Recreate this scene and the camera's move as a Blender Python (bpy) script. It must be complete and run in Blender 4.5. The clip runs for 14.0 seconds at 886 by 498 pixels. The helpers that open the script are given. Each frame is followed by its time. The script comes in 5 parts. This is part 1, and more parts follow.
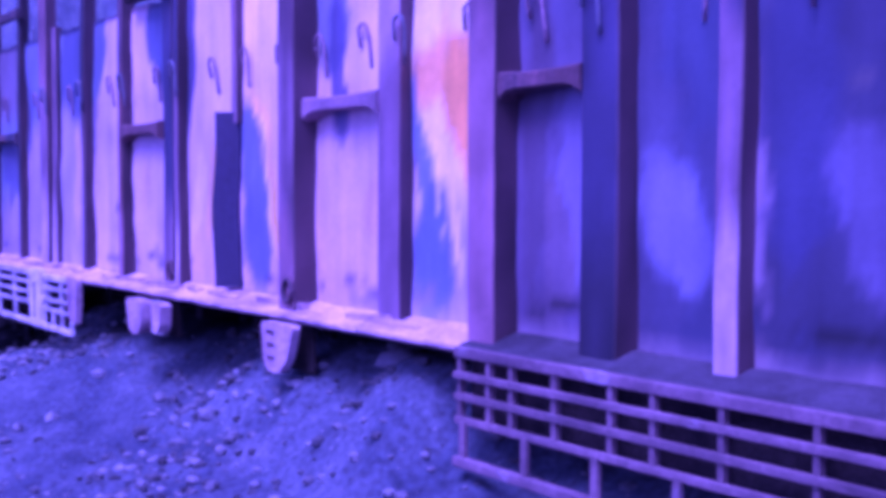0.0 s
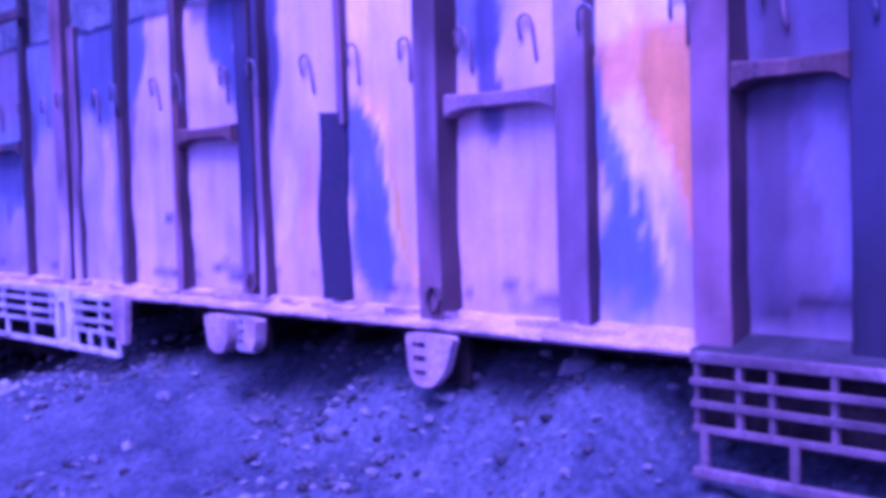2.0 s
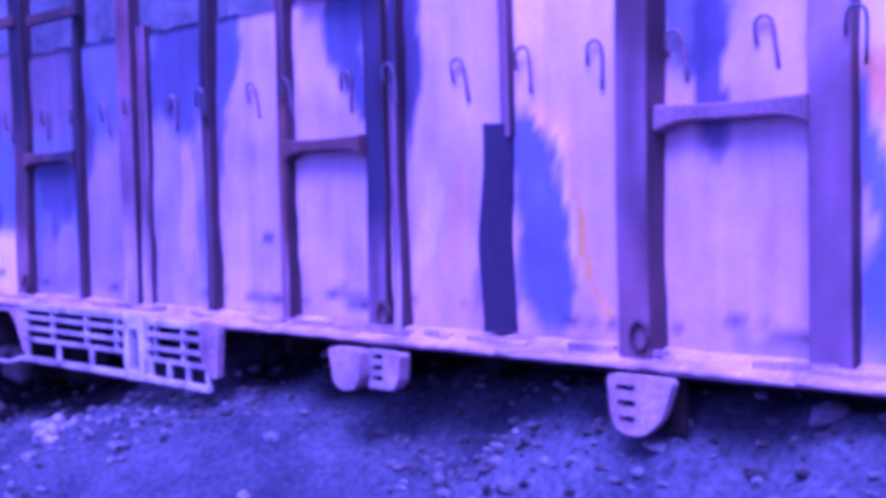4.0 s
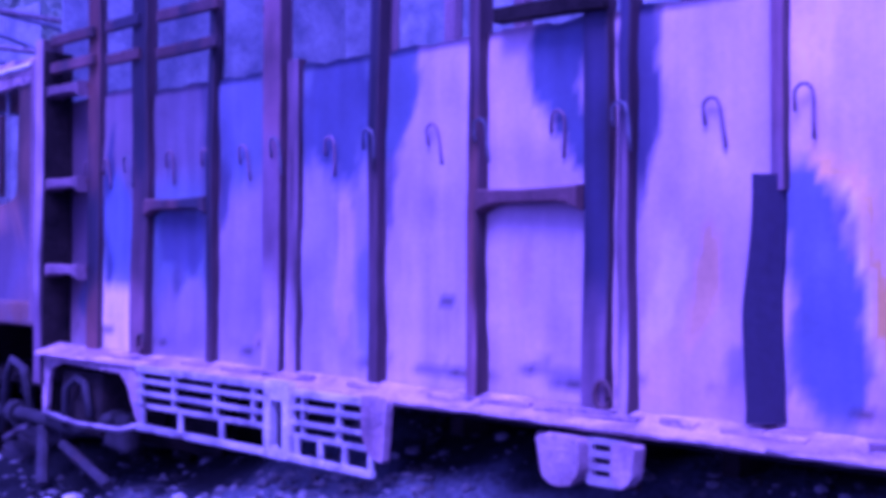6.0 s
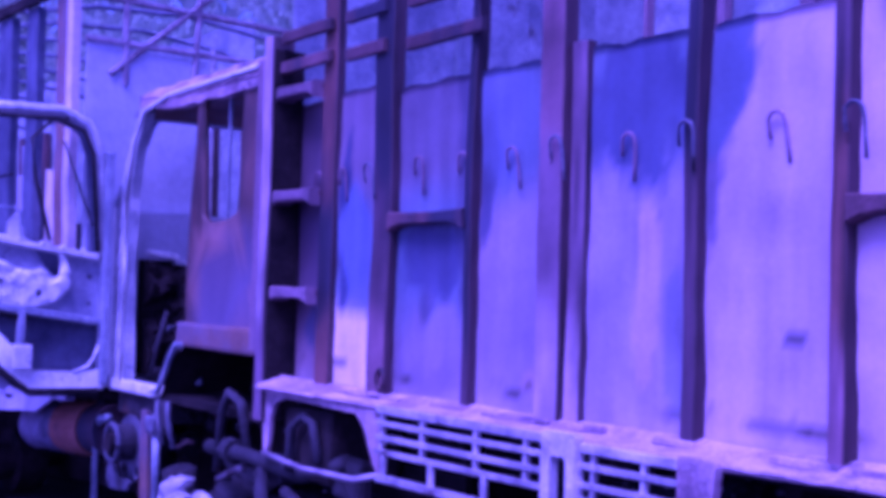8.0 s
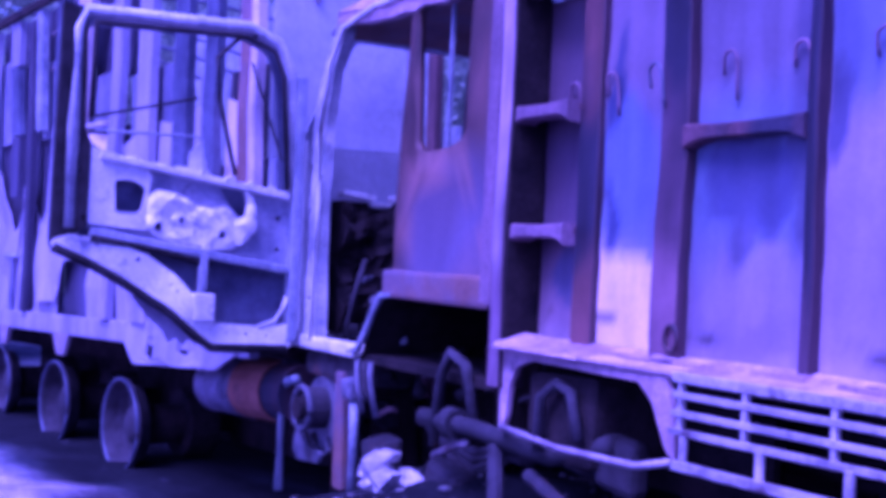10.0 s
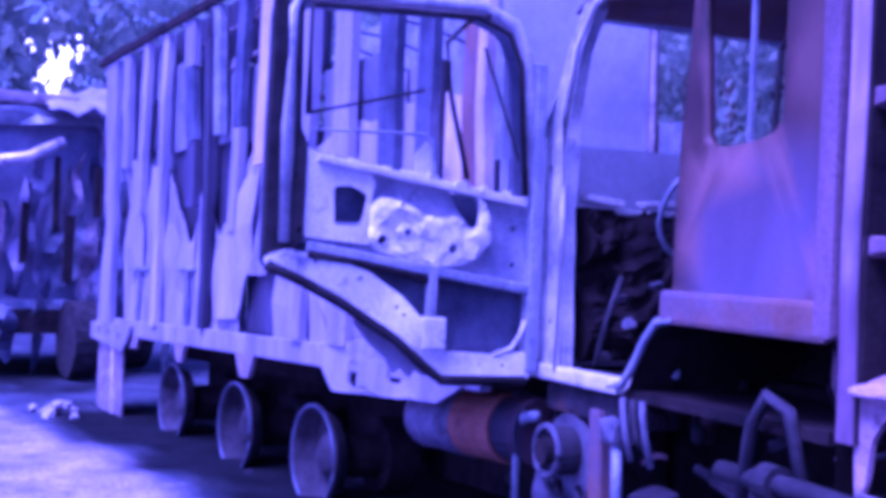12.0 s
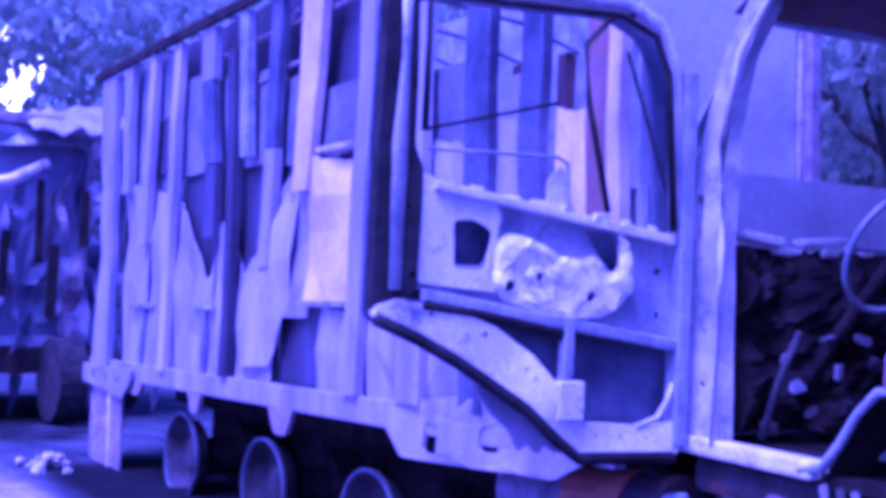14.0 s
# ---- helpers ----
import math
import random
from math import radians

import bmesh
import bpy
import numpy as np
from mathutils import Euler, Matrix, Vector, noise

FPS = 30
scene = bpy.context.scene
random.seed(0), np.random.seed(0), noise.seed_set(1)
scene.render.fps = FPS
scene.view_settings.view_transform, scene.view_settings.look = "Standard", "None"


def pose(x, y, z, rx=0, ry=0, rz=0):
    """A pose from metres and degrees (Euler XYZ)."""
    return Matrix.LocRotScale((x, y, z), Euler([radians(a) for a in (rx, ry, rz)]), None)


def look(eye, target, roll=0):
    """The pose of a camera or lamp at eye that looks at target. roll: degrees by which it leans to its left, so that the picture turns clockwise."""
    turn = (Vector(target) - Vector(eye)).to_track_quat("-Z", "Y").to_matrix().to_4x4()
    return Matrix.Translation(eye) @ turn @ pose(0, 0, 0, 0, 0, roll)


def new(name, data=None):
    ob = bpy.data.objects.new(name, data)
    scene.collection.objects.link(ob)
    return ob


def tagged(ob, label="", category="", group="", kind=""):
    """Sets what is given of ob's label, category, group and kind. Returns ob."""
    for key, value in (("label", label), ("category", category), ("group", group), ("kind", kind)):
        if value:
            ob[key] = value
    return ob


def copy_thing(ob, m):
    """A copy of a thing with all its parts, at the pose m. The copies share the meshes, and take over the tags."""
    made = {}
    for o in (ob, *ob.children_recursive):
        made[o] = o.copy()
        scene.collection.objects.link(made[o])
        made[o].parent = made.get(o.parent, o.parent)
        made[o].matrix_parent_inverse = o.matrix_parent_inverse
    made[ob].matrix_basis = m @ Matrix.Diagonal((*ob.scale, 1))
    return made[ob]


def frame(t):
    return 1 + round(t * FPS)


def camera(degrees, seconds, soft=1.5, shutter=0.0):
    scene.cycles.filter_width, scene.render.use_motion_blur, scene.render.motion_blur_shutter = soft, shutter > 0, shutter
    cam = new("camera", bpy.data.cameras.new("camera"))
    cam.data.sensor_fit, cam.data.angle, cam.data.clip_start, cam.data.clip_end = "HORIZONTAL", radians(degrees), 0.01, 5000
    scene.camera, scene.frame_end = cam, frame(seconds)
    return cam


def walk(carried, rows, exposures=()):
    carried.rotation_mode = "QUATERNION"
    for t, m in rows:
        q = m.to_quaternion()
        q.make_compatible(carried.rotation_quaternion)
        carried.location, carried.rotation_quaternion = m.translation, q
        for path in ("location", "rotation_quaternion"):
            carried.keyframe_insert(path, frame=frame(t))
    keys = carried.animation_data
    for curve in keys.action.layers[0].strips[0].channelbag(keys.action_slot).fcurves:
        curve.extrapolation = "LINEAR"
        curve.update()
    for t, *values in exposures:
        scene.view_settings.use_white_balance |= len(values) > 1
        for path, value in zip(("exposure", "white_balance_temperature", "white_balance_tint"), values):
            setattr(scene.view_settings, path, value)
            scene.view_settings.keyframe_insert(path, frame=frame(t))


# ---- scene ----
cam = camera(40, 14.0, soft=5.0)
PATH = [
    (0, (-0.027, -1.894, 1.463), (-1.653, -0.733, 1.364), 0.1),
    (0.5, (-0.159, -2.087, 1.463), (-1.765, -0.901, 1.352), -0.4),
    (1, (-0.332, -2.276, 1.474), (-1.891, -1.027, 1.366), -0.7),
    (1.5, (-0.523, -2.35, 1.474), (-2.046, -1.057, 1.37), -1.3),
    (2, (-0.757, -2.485, 1.483), (-2.238, -1.145, 1.377), -1.7),
    (2.5, (-1.018, -2.635, 1.521), (-2.446, -1.24, 1.392), -1.9),
    (3, (-1.231, -2.726, 1.519), (-2.625, -1.299, 1.383), -1.8),
    (3.2, (-1.304, -2.719, 1.534), (-2.703, -1.296, 1.4), -1.9),
    (5.5, (-2.247, -2.774, 1.534), (-3.642, -1.341, 1.548), 0.2),
    (6, (-2.462, -2.711, 1.522), (-3.893, -1.314, 1.535), 0.4),
    (6.5, (-2.702, -2.644, 1.519), (-4.161, -1.277, 1.537), 0.7),
    (7, (-2.88, -2.492, 1.537), (-4.407, -1.201, 1.582), 0.7),
    (7.5, (-3.101, -2.457, 1.473), (-4.686, -1.239, 1.559), 1.7),
    (8, (-3.337, -2.455, 1.466), (-4.955, -1.281, 1.539), 1.7),
    (8.5, (-3.584, -2.397, 1.419), (-5.248, -1.289, 1.462), 2.2),
    (10.8, (-4.816, -2.288, 1.326), (-6.581, -1.348, 1.344), 2.5),
    (11, (-4.908, -2.318, 1.338), (-6.683, -1.395, 1.352), 2.4),
    (11.5, (-5.173, -2.363, 1.32), (-6.981, -1.508, 1.322), 2.4),
    (12, (-5.425, -2.385, 1.36), (-7.256, -1.58, 1.377), 2.5),
    (12.5, (-5.752, -2.507, 1.391), (-7.566, -1.664, 1.414), 1.9),
    (13, (-6.008, -2.557, 1.409), (-7.807, -1.683, 1.447), 1.7),
    (13.5, (-6.255, -2.539, 1.404), (-8.059, -1.678, 1.472), 2.6),
    (14, (-6.521, -2.568, 1.418), (-8.321, -1.697, 1.479), 2.6),
]
walk(cam, [(t, look(e, a, r)) for t, e, a, r in PATH], [(0, 0.40, 4450, 133), (3.2, 0.40, 4420, 132), (5.5, -0.08, 4440, 140), (8.5, -0.05, 4440, 134), (11, 0.48, 4270, 121), (12.5, 0.50, 4190, 118), (14, 0.48, 4130, 120)])

# ---- light ----
world = bpy.data.worlds.new("sky")
scene.world = world
world.use_nodes = True
sky = world.node_tree.nodes.new("ShaderNodeTexSky")
sky.sky_type, sky.sun_disc = "NISHITA", False
sky.sun_elevation, sky.sun_rotation = radians(58), radians(154)
sky.air_density, sky.dust_density, sky.ozone_density = 1.0, 4.0, 1.0
bg = world.node_tree.nodes["Background"]
world.node_tree.links.new(sky.outputs[0], bg.inputs[0])
bg.inputs[1].default_value = 0.105
sun_data = bpy.data.lights.new("sun", "SUN")
sun_data.energy, sun_data.angle, sun_data.color = 2.1, radians(30), (1.0, 0.95, 0.88)
sun = new("sun", sun_data)
sun.matrix_world = look((2.2, -4.5, 8.5), (0, 0, 0))


# ---- materials ----
def material(name, a, b, scale=6.0, rough=0.7, metal=0.0, bump=0.3, detail=0.35, vary=0.15, attr="", stain=None, stain_scale=2.0, stain_at=0.55, streak=False, stain_soft=0.12, island=False):
    """Two-tone weathered surface: broad blotches, fine grain, bump, and a change from piece to piece."""
    m = bpy.data.materials.new(name)
    m.use_nodes = True
    n, l = m.node_tree.nodes, m.node_tree.links
    out = n["Principled BSDF"]
    co = n.new("ShaderNodeTexCoord")
    info = n.new("ShaderNodeObjectInfo")
    shift = n.new("ShaderNodeVectorMath")
    shift.operation = "MULTIPLY_ADD"
    l.new(info.outputs["Random"], shift.inputs[0])
    shift.inputs[1].default_value = (17.0, 31.0, 23.0)
    l.new(co.outputs["Object"], shift.inputs[2])
    vec = shift.outputs[0]
    if streak:
        st = n.new("ShaderNodeMapping")
        st.inputs["Scale"].default_value = (1.0, 1.0, 0.18)
        l.new(vec, st.inputs["Vector"])
        vec = st.outputs[0]
    big = n.new("ShaderNodeTexNoise")
    big.inputs["Scale"].default_value, big.inputs["Detail"].default_value, big.inputs["Roughness"].default_value = scale, 6.0, 0.62
    l.new(vec, big.inputs["Vector"])
    fine = n.new("ShaderNodeTexNoise")
    fine.inputs["Scale"].default_value, fine.inputs["Detail"].default_value = scale * 14, 5.0
    l.new(shift.outputs[0], fine.inputs["Vector"])
    ramp = n.new("ShaderNodeValToRGB")
    ramp.color_ramp.elements[0].position, ramp.color_ramp.elements[1].position = 0.35, 0.66
    ramp.color_ramp.elements[0].color, ramp.color_ramp.elements[1].color = (*a, 1), (*b, 1)
    l.new(big.outputs["Fac"], ramp.inputs["Fac"])
    colour = ramp.outputs["Color"]
    if attr:
        at = n.new("ShaderNodeAttribute")
        at.attribute_name = attr
        mx = n.new("ShaderNodeMix")
        mx.data_type, mx.blend_type = "RGBA", "MULTIPLY"
        mx.inputs["Factor"].default_value = 1.0
        l.new(at.outputs["Color"], mx.inputs["A"])
        l.new(colour, mx.inputs["B"])
        colour = mx.outputs["Result"]
    if stain:
        sn = n.new("ShaderNodeTexNoise")
        sn.inputs["Scale"].default_value, sn.inputs["Detail"].default_value, sn.inputs["Roughness"].default_value = stain_scale, 7.0, 0.7
        l.new(vec, sn.inputs["Vector"])
        sr = n.new("ShaderNodeValToRGB")
        sr.color_ramp.elements[0].position, sr.color_ramp.elements[1].position = stain_at, stain_at + stain_soft
        l.new(sn.outputs["Fac"], sr.inputs["Fac"])
        mx = n.new("ShaderNodeMix")
        mx.data_type = "RGBA"
        l.new(sr.outputs["Color"], mx.inputs["Factor"])
        l.new(colour, mx.inputs["A"])
        mx.inputs["B"].default_value = (*stain, 1)
        colour = mx.outputs["Result"]
    val = n.new("ShaderNodeMapRange")
    val.inputs["From Min"].default_value, val.inputs["From Max"].default_value = 0.25, 0.75
    val.inputs["To Min"].default_value, val.inputs["To Max"].default_value = 1 - detail, 1 + detail
    l.new(fine.outputs["Fac"], val.inputs["Value"])
    per = n.new("ShaderNodeMapRange")
    per.inputs["To Min"].default_value, per.inputs["To Max"].default_value = 1 - vary, 1 + vary
    l.new(n.new("ShaderNodeNewGeometry").outputs["Random Per Island"] if island else info.outputs["Random"], per.inputs["Value"])
    mul = n.new("ShaderNodeMath")
    mul.operation = "MULTIPLY"
    l.new(val.outputs[0], mul.inputs[0])
    l.new(per.outputs[0], mul.inputs[1])
    hsv = n.new("ShaderNodeHueSaturation")
    l.new(mul.outputs[0], hsv.inputs["Value"])
    l.new(colour, hsv.inputs["Color"])
    l.new(hsv.outputs[0], out.inputs["Base Color"])
    out.inputs["Roughness"].default_value, out.inputs["Metallic"].default_value = rough, metal
    bp = n.new("ShaderNodeBump")
    bp.inputs["Strength"].default_value, bp.inputs["Distance"].default_value = bump, 0.01
    add = n.new("ShaderNodeMath")
    add.operation = "ADD"
    l.new(big.outputs["Fac"], add.inputs[0])
    l.new(fine.outputs["Fac"], add.inputs[1])
    l.new(add.outputs[0], bp.inputs["Height"])
    l.new(bp.outputs[0], out.inputs["Normal"])
    return m


M_PANEL = material("scorched_sheet_steel", (0.82, 0.82, 0.84), (1.08, 1.04, 1.0), 3.5, 0.62, 0.1, 0.1, 0.06, 0.05, attr="patina_shade", streak=True)
M_RIB = material("rusted_rib_steel", (0.06, 0.03, 0.032), (0.16, 0.08, 0.085), 5, 0.75, 0.1, 0.4, 0.3, 0.25, stain=(0.03, 0.028, 0.045), stain_scale=1.6, stain_at=0.5, streak=True)
M_RIB_PALE = material("ashen_rib_steel", (0.15, 0.095, 0.12), (0.30, 0.19, 0.23), 5, 0.75, 0.1, 0.4, 0.25, 0.2, stain=(0.07, 0.04, 0.05), stain_scale=2.5, stain_at=0.58, streak=True)
# also on the black sheets added for shade around and under the trucks
M_SOOT_SHADE = material("soot_and_shade_black", (0.012, 0.010, 0.012), (0.04, 0.03, 0.03), 6, 0.9, 0.0, 0.5, 0.3, 0.2)
M_ASH = material("ash_white_steel", (0.72, 0.71, 0.73), (0.98, 0.96, 0.93), 6, 0.42, 0.15, 0.5, 0.25, 0.1, stain=(0.17, 0.18, 0.24), stain_scale=5, stain_at=0.57)
M_ASH_DULL = material("dull_ashen_steel", (0.36, 0.37, 0.42), (0.74, 0.73, 0.75), 6, 0.5, 0.15, 0.5, 0.25, 0.1, stain=(0.12, 0.13, 0.19), stain_scale=4, stain_at=0.55)
M_SKIN = material("scorched_blue_grey_skin", (0.045, 0.05, 0.085), (0.14, 0.15, 0.215), 4, 0.55, 0.2, 0.3, 0.2, 0.1)
M_GREY = material("burnt_grey_steel", (0.17, 0.19, 0.24), (0.40, 0.42, 0.48), 5, 0.55, 0.2, 0.35, 0.25, 0.15, stain=(0.09, 0.07, 0.09), stain_scale=4, stain_at=0.6)
M_LEDGE = material("pale_burnt_rail", (0.25, 0.16, 0.185), (0.58, 0.41, 0.45), 6, 0.65, 0.1, 0.5, 0.25, 0.15, stain=(0.13, 0.085, 0.12), stain_scale=4, stain_at=0.53)
M_RUST = material("orange_rusted_cab_steel", (0.14, 0.07, 0.055), (0.25, 0.13, 0.10), 3, 0.8, 0.05, 0.3, 0.12, 0.15, stain=(0.15, 0.135, 0.20), stain_scale=1.3, stain_at=0.42, stain_soft=0.3)
M_GUARD = material("weathered_guard_steel", (0.18, 0.14, 0.17), (0.42, 0.36, 0.41), 9, 0.6, 0.2, 0.4, 0.25, 0.2, stain=(0.12, 0.07, 0.07), stain_scale=6, stain_at=0.58)
M_GUARD_PALE = material("bare_pale_guard_steel", (0.36, 0.33, 0.39), (0.86, 0.78, 0.82), 6, 0.38, 0.35, 0.3, 0.25, 0.2, stain=(0.14, 0.10, 0.13), stain_scale=4, stain_at=0.54)
M_DIRT = material("trampled_earth", (0.040, 0.046, 0.066), (0.096, 0.102, 0.130), 3.0, 0.95, 0.0, 0.9, 0.5, 0.0, attr="patina_shade", stain=(0.12, 0.12, 0.15), stain_scale=0.9, stain_at=0.60)
M_STONE = material("dusty_stone", (0.06, 0.06, 0.07), (0.17, 0.16, 0.18), 12, 0.95, 0.0, 0.5, 0.3, 0.75, island=True)
M_DEBRIS = material("pale_ash_debris", (0.22, 0.21, 0.24), (0.55, 0.52, 0.56), 14, 0.9, 0.0, 0.6, 0.4, 0.3)
M_BARK = material("tree_bark", (0.05, 0.04, 0.035), (0.12, 0.1, 0.09), 8, 0.9, 0.0, 0.8, 0.3, 0.2)
# leaf colour lightened to take in the haze over the far foliage
M_LEAF = material("dusty_hazy_green_leaves", (0.085, 0.11, 0.105), (0.19, 0.22, 0.20), 3, 0.8, 0.0, 0.1, 0.3, 0.3)
tree_nodes, tree_links = M_LEAF.node_tree.nodes, M_LEAF.node_tree.links
glass_leaf = tree_nodes.new("ShaderNodeBsdfTranslucent")
glass_leaf.inputs["Color"].default_value = (0.2, 0.24, 0.2, 1)
blend = tree_nodes.new("ShaderNodeAddShader")
tree_links.new(tree_nodes["Principled BSDF"].outputs[0], blend.inputs[0])
tree_links.new(glass_leaf.outputs[0], blend.inputs[1])
tree_links.new(blend.outputs[0], tree_nodes["Material Output"].inputs["Surface"])
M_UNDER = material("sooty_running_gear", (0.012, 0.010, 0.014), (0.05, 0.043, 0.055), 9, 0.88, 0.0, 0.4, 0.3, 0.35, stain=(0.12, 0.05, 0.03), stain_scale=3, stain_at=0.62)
M_GATE = material("smooth_scorched_blue_sheet", (0.42, 0.44, 0.52), (0.64, 0.64, 0.71), 2.2, 0.5, 0.2, 0.15, 0.1, 0.12, stain=(0.16, 0.15, 0.2), stain_scale=1.6, stain_at=0.6, stain_soft=0.25)
M_ORANGE = material("raw_orange_rust", (0.20, 0.075, 0.045), (0.34, 0.14, 0.085), 6, 0.85, 0.0, 0.4, 0.25, 0.1, stain=(0.10, 0.05, 0.045), stain_scale=4, stain_at=0.6)
M_MID = material("sooty_blue_grey_sheet", (0.13, 0.135, 0.20), (0.28, 0.28, 0.37), 3, 0.6, 0.1, 0.3, 0.2, 0.15, stain=(0.06, 0.055, 0.08), stain_scale=2, stain_at=0.55, stain_soft=0.25)
M_GUARD_DIM = material("dim_rusty_guard_steel", (0.088, 0.056, 0.07), (0.205, 0.132, 0.155), 5, 0.75, 0.1, 0.4, 0.25, 0.2, stain=(0.30, 0.24, 0.30), stain_scale=4, stain_at=0.62)
M_PALE = material("bare_pinkish_sheet", (0.50, 0.41, 0.45), (0.82, 0.68, 0.70), 3, 0.6, 0.1, 0.2, 0.12, 0.1, stain=(0.22, 0.17, 0.2), stain_scale=2.0, stain_at=0.6, stain_soft=0.2)
M_SCORCH = material("blue_black_scorched_steel", (0.018, 0.014, 0.034), (0.042, 0.033, 0.07), 3, 0.6, 0.1, 0.3, 0.15, 0.05, streak=True)
M_ASHEN = material("streaked_ashen_sheet", (0.21, 0.205, 0.28), (0.44, 0.41, 0.51), 4, 0.55, 0.1, 0.35, 0.12, 0.08, stain=(0.13, 0.125, 0.19), stain_scale=3.0, stain_at=0.56, streak=True, stain_soft=0.16)
M_PALE_BLUE = material("pale_violet_burnt_sheet", (0.26, 0.25, 0.34), (0.47, 0.43, 0.52), 4, 0.55, 0.1, 0.3, 0.15, 0.1, stain=(0.14, 0.12, 0.19), stain_scale=2.6, stain_at=0.58, streak=True, stain_soft=0.2)
# also on the sheets that stand for shade in the second truck's openings
M_CHAR_SHADE = material("char_and_shade_sheet", (0.022, 0.02, 0.035), (0.075, 0.068, 0.115), 4, 0.7, 0.05, 0.3, 0.2, 0.15, streak=True)
M_DOOR = material("scorched_blue_door_panel", (0.21, 0.22, 0.29), (0.48, 0.48, 0.56), 5, 0.45, 0.2, 0.4, 0.2, 0.1, stain=(0.07, 0.07, 0.11), stain_scale=5, stain_at=0.57)
M_STEEL = material("dull_sooty_steel", (0.06, 0.06, 0.085), (0.20, 0.19, 0.24), 8, 0.6, 0.15, 0.4, 0.3, 0.25, stain=(0.03, 0.025, 0.03), stain_scale=5, stain_at=0.55)
M_TRIM = material("charred_rubber", (0.02, 0.018, 0.02), (0.05, 0.045, 0.05), 10, 0.85, 0.0, 0.3, 0.2, 0.1)

for dull in (M_DIRT, M_SOOT_SHADE, M_STONE, M_TRIM):
    dull.node_tree.nodes["Principled BSDF"].inputs["Specular IOR Level"].default_value = 0.1

# ---- helpers for meshes ----
def part(name, bm, mat, parent=None, label="", smooth=False):
    """Links a bmesh as one mesh object under its parent."""
    bmesh.ops.recalc_face_normals(bm, faces=bm.faces)
    me = bpy.data.meshes.new(name)
    bm.to_mesh(me)
    bm.free()
    me.materials.append(mat)
    if smooth:
        me.polygons.foreach_set("use_smooth", [True] * len(me.polygons))
    ob = new(name, me)
    if parent is not None:
        ob.parent = parent
    if label:
        ob["label"] = label
    return ob


def add_box(bm, x0, x1, y0, y1, z0, z1, bev=0.0, turn=None):
    """A box with rounded edges, added to bm."""
    made = bmesh.ops.create_cube(bm, size=1)["verts"]
    for v in made:
        v.co = Vector(((x0 + x1) / 2 + v.co.x * (x1 - x0), (y0 + y1) / 2 + v.co.y * (y1 - y0), (z0 + z1) / 2 + v.co.z * (z1 - z0)))
    if turn is not None:
        c = Vector(((x0 + x1) / 2, (y0 + y1) / 2, (z0 + z1) / 2))
        for v in made:
            v.co = c + turn @ (v.co - c)
    if bev:
        edges = list({e for v in made for e in v.link_edges})
        bmesh.ops.bevel(bm, geom=edges, offset=bev, segments=2, affect="EDGES", profile=0.6)
    return bm


def box(*a, **k):
    return add_box(bmesh.new(), *a, **k)


def wobble(bm, amount, scale, seed=0.0):
    """Bends and dents the mesh with smooth noise."""
    for v in bm.verts:
        v.co += noise.noise_vector(v.co * scale + Vector((seed, seed * 1.7, 3.1))) * amount
    return bm


def tube(points, r, sides=8, closed=False):
    """A round rod along points."""
    bm = bmesh.new()
    pts = [Vector(p) for p in points]
    rings = []
    for i, p in enumerate(pts):
        d = (pts[min(i + 1, len(pts) - 1)] - pts[max(i - 1, 0)]).normalized()
        q = d.to_track_quat("Z", "Y")
        rings.append([bm.verts.new(p + q @ Vector((r * math.cos(k * math.tau / sides), r * math.sin(k * math.tau / sides), 0))) for k in range(sides)])
    for a, b in zip(rings, rings[1:] + ([rings[0]] if closed else [])):
        for k in range(sides):
            bm.faces.new((a[k], a[(k + 1) % sides], b[(k + 1) % sides], b[k]))
    if not closed:
        bm.faces.new(rings[0])
        bm.faces.new(rings[-1])
    return bm


def rounded(points, r, seg=4):
    """Rounds the corners of a closed outline."""
    out = []
    n = len(points)
    for i in range(n):
        p0, p, p1 = (Vector((*points[j % n], 0)) for j in (i - 1, i, i + 1))
        a, b = (p0 - p), (p1 - p)
        k = min(r, a.length * 0.45, b.length * 0.45)
        s, e = p + a.normalized() * k, p + b.normalized() * k
        for j in range(seg + 1):
            t = j / seg
            q = s * (1 - t) ** 2 + p * 2 * t * (1 - t) + e * t * t
            out.append((q.x, q.y))
    return out


def plate(outline, holes, to3d, thick, bend=0.0, seed=0.0, cut=0.0):
    """A sheet with holes: outlines in the plane (u, v), placed by to3d(u, v, w)."""
    bm = bmesh.new()
    for loop in [outline, *holes]:
        vs = [bm.verts.new((u, v, 0)) for u, v in loop]
        for i in range(len(vs)):
            bm.edges.new((vs[i], vs[(i + 1) % len(vs)]))
    bmesh.ops.triangle_fill(bm, use_beauty=True, use_dissolve=False, edges=bm.edges[:])
    if cut:
        for _ in range(2):
            long = [e for e in bm.edges if e.calc_length() > cut]
            if long:
                bmesh.ops.subdivide_edges(bm, edges=long, cuts=1)
        bmesh.ops.triangulate(bm, faces=bm.faces[:])
    for v in bm.verts:
        if bend:
            v.co.z = noise.noise(Vector((v.co.x * 3 + seed, v.co.y * 3, seed))) * bend
    flat = bm.faces[:]
    made = bmesh.ops.extrude_face_region(bm, geom=flat)
    for v in [g for g in made["geom"] if isinstance(g, bmesh.types.BMVert)]:
        v.co.z += thick
    for v in bm.verts:
        v.co = Vector(to3d(*v.co))
    return bm


def circle(u, v, r, n=10):
    return [(u + r * math.cos(k * math.tau / n), v + r * math.sin(k * math.tau / n)) for k in range(n)]


def rect(u0, u1, v0, v1):
    return [(u0, v0), (u1, v0), (u1, v1), (u0, v1)]


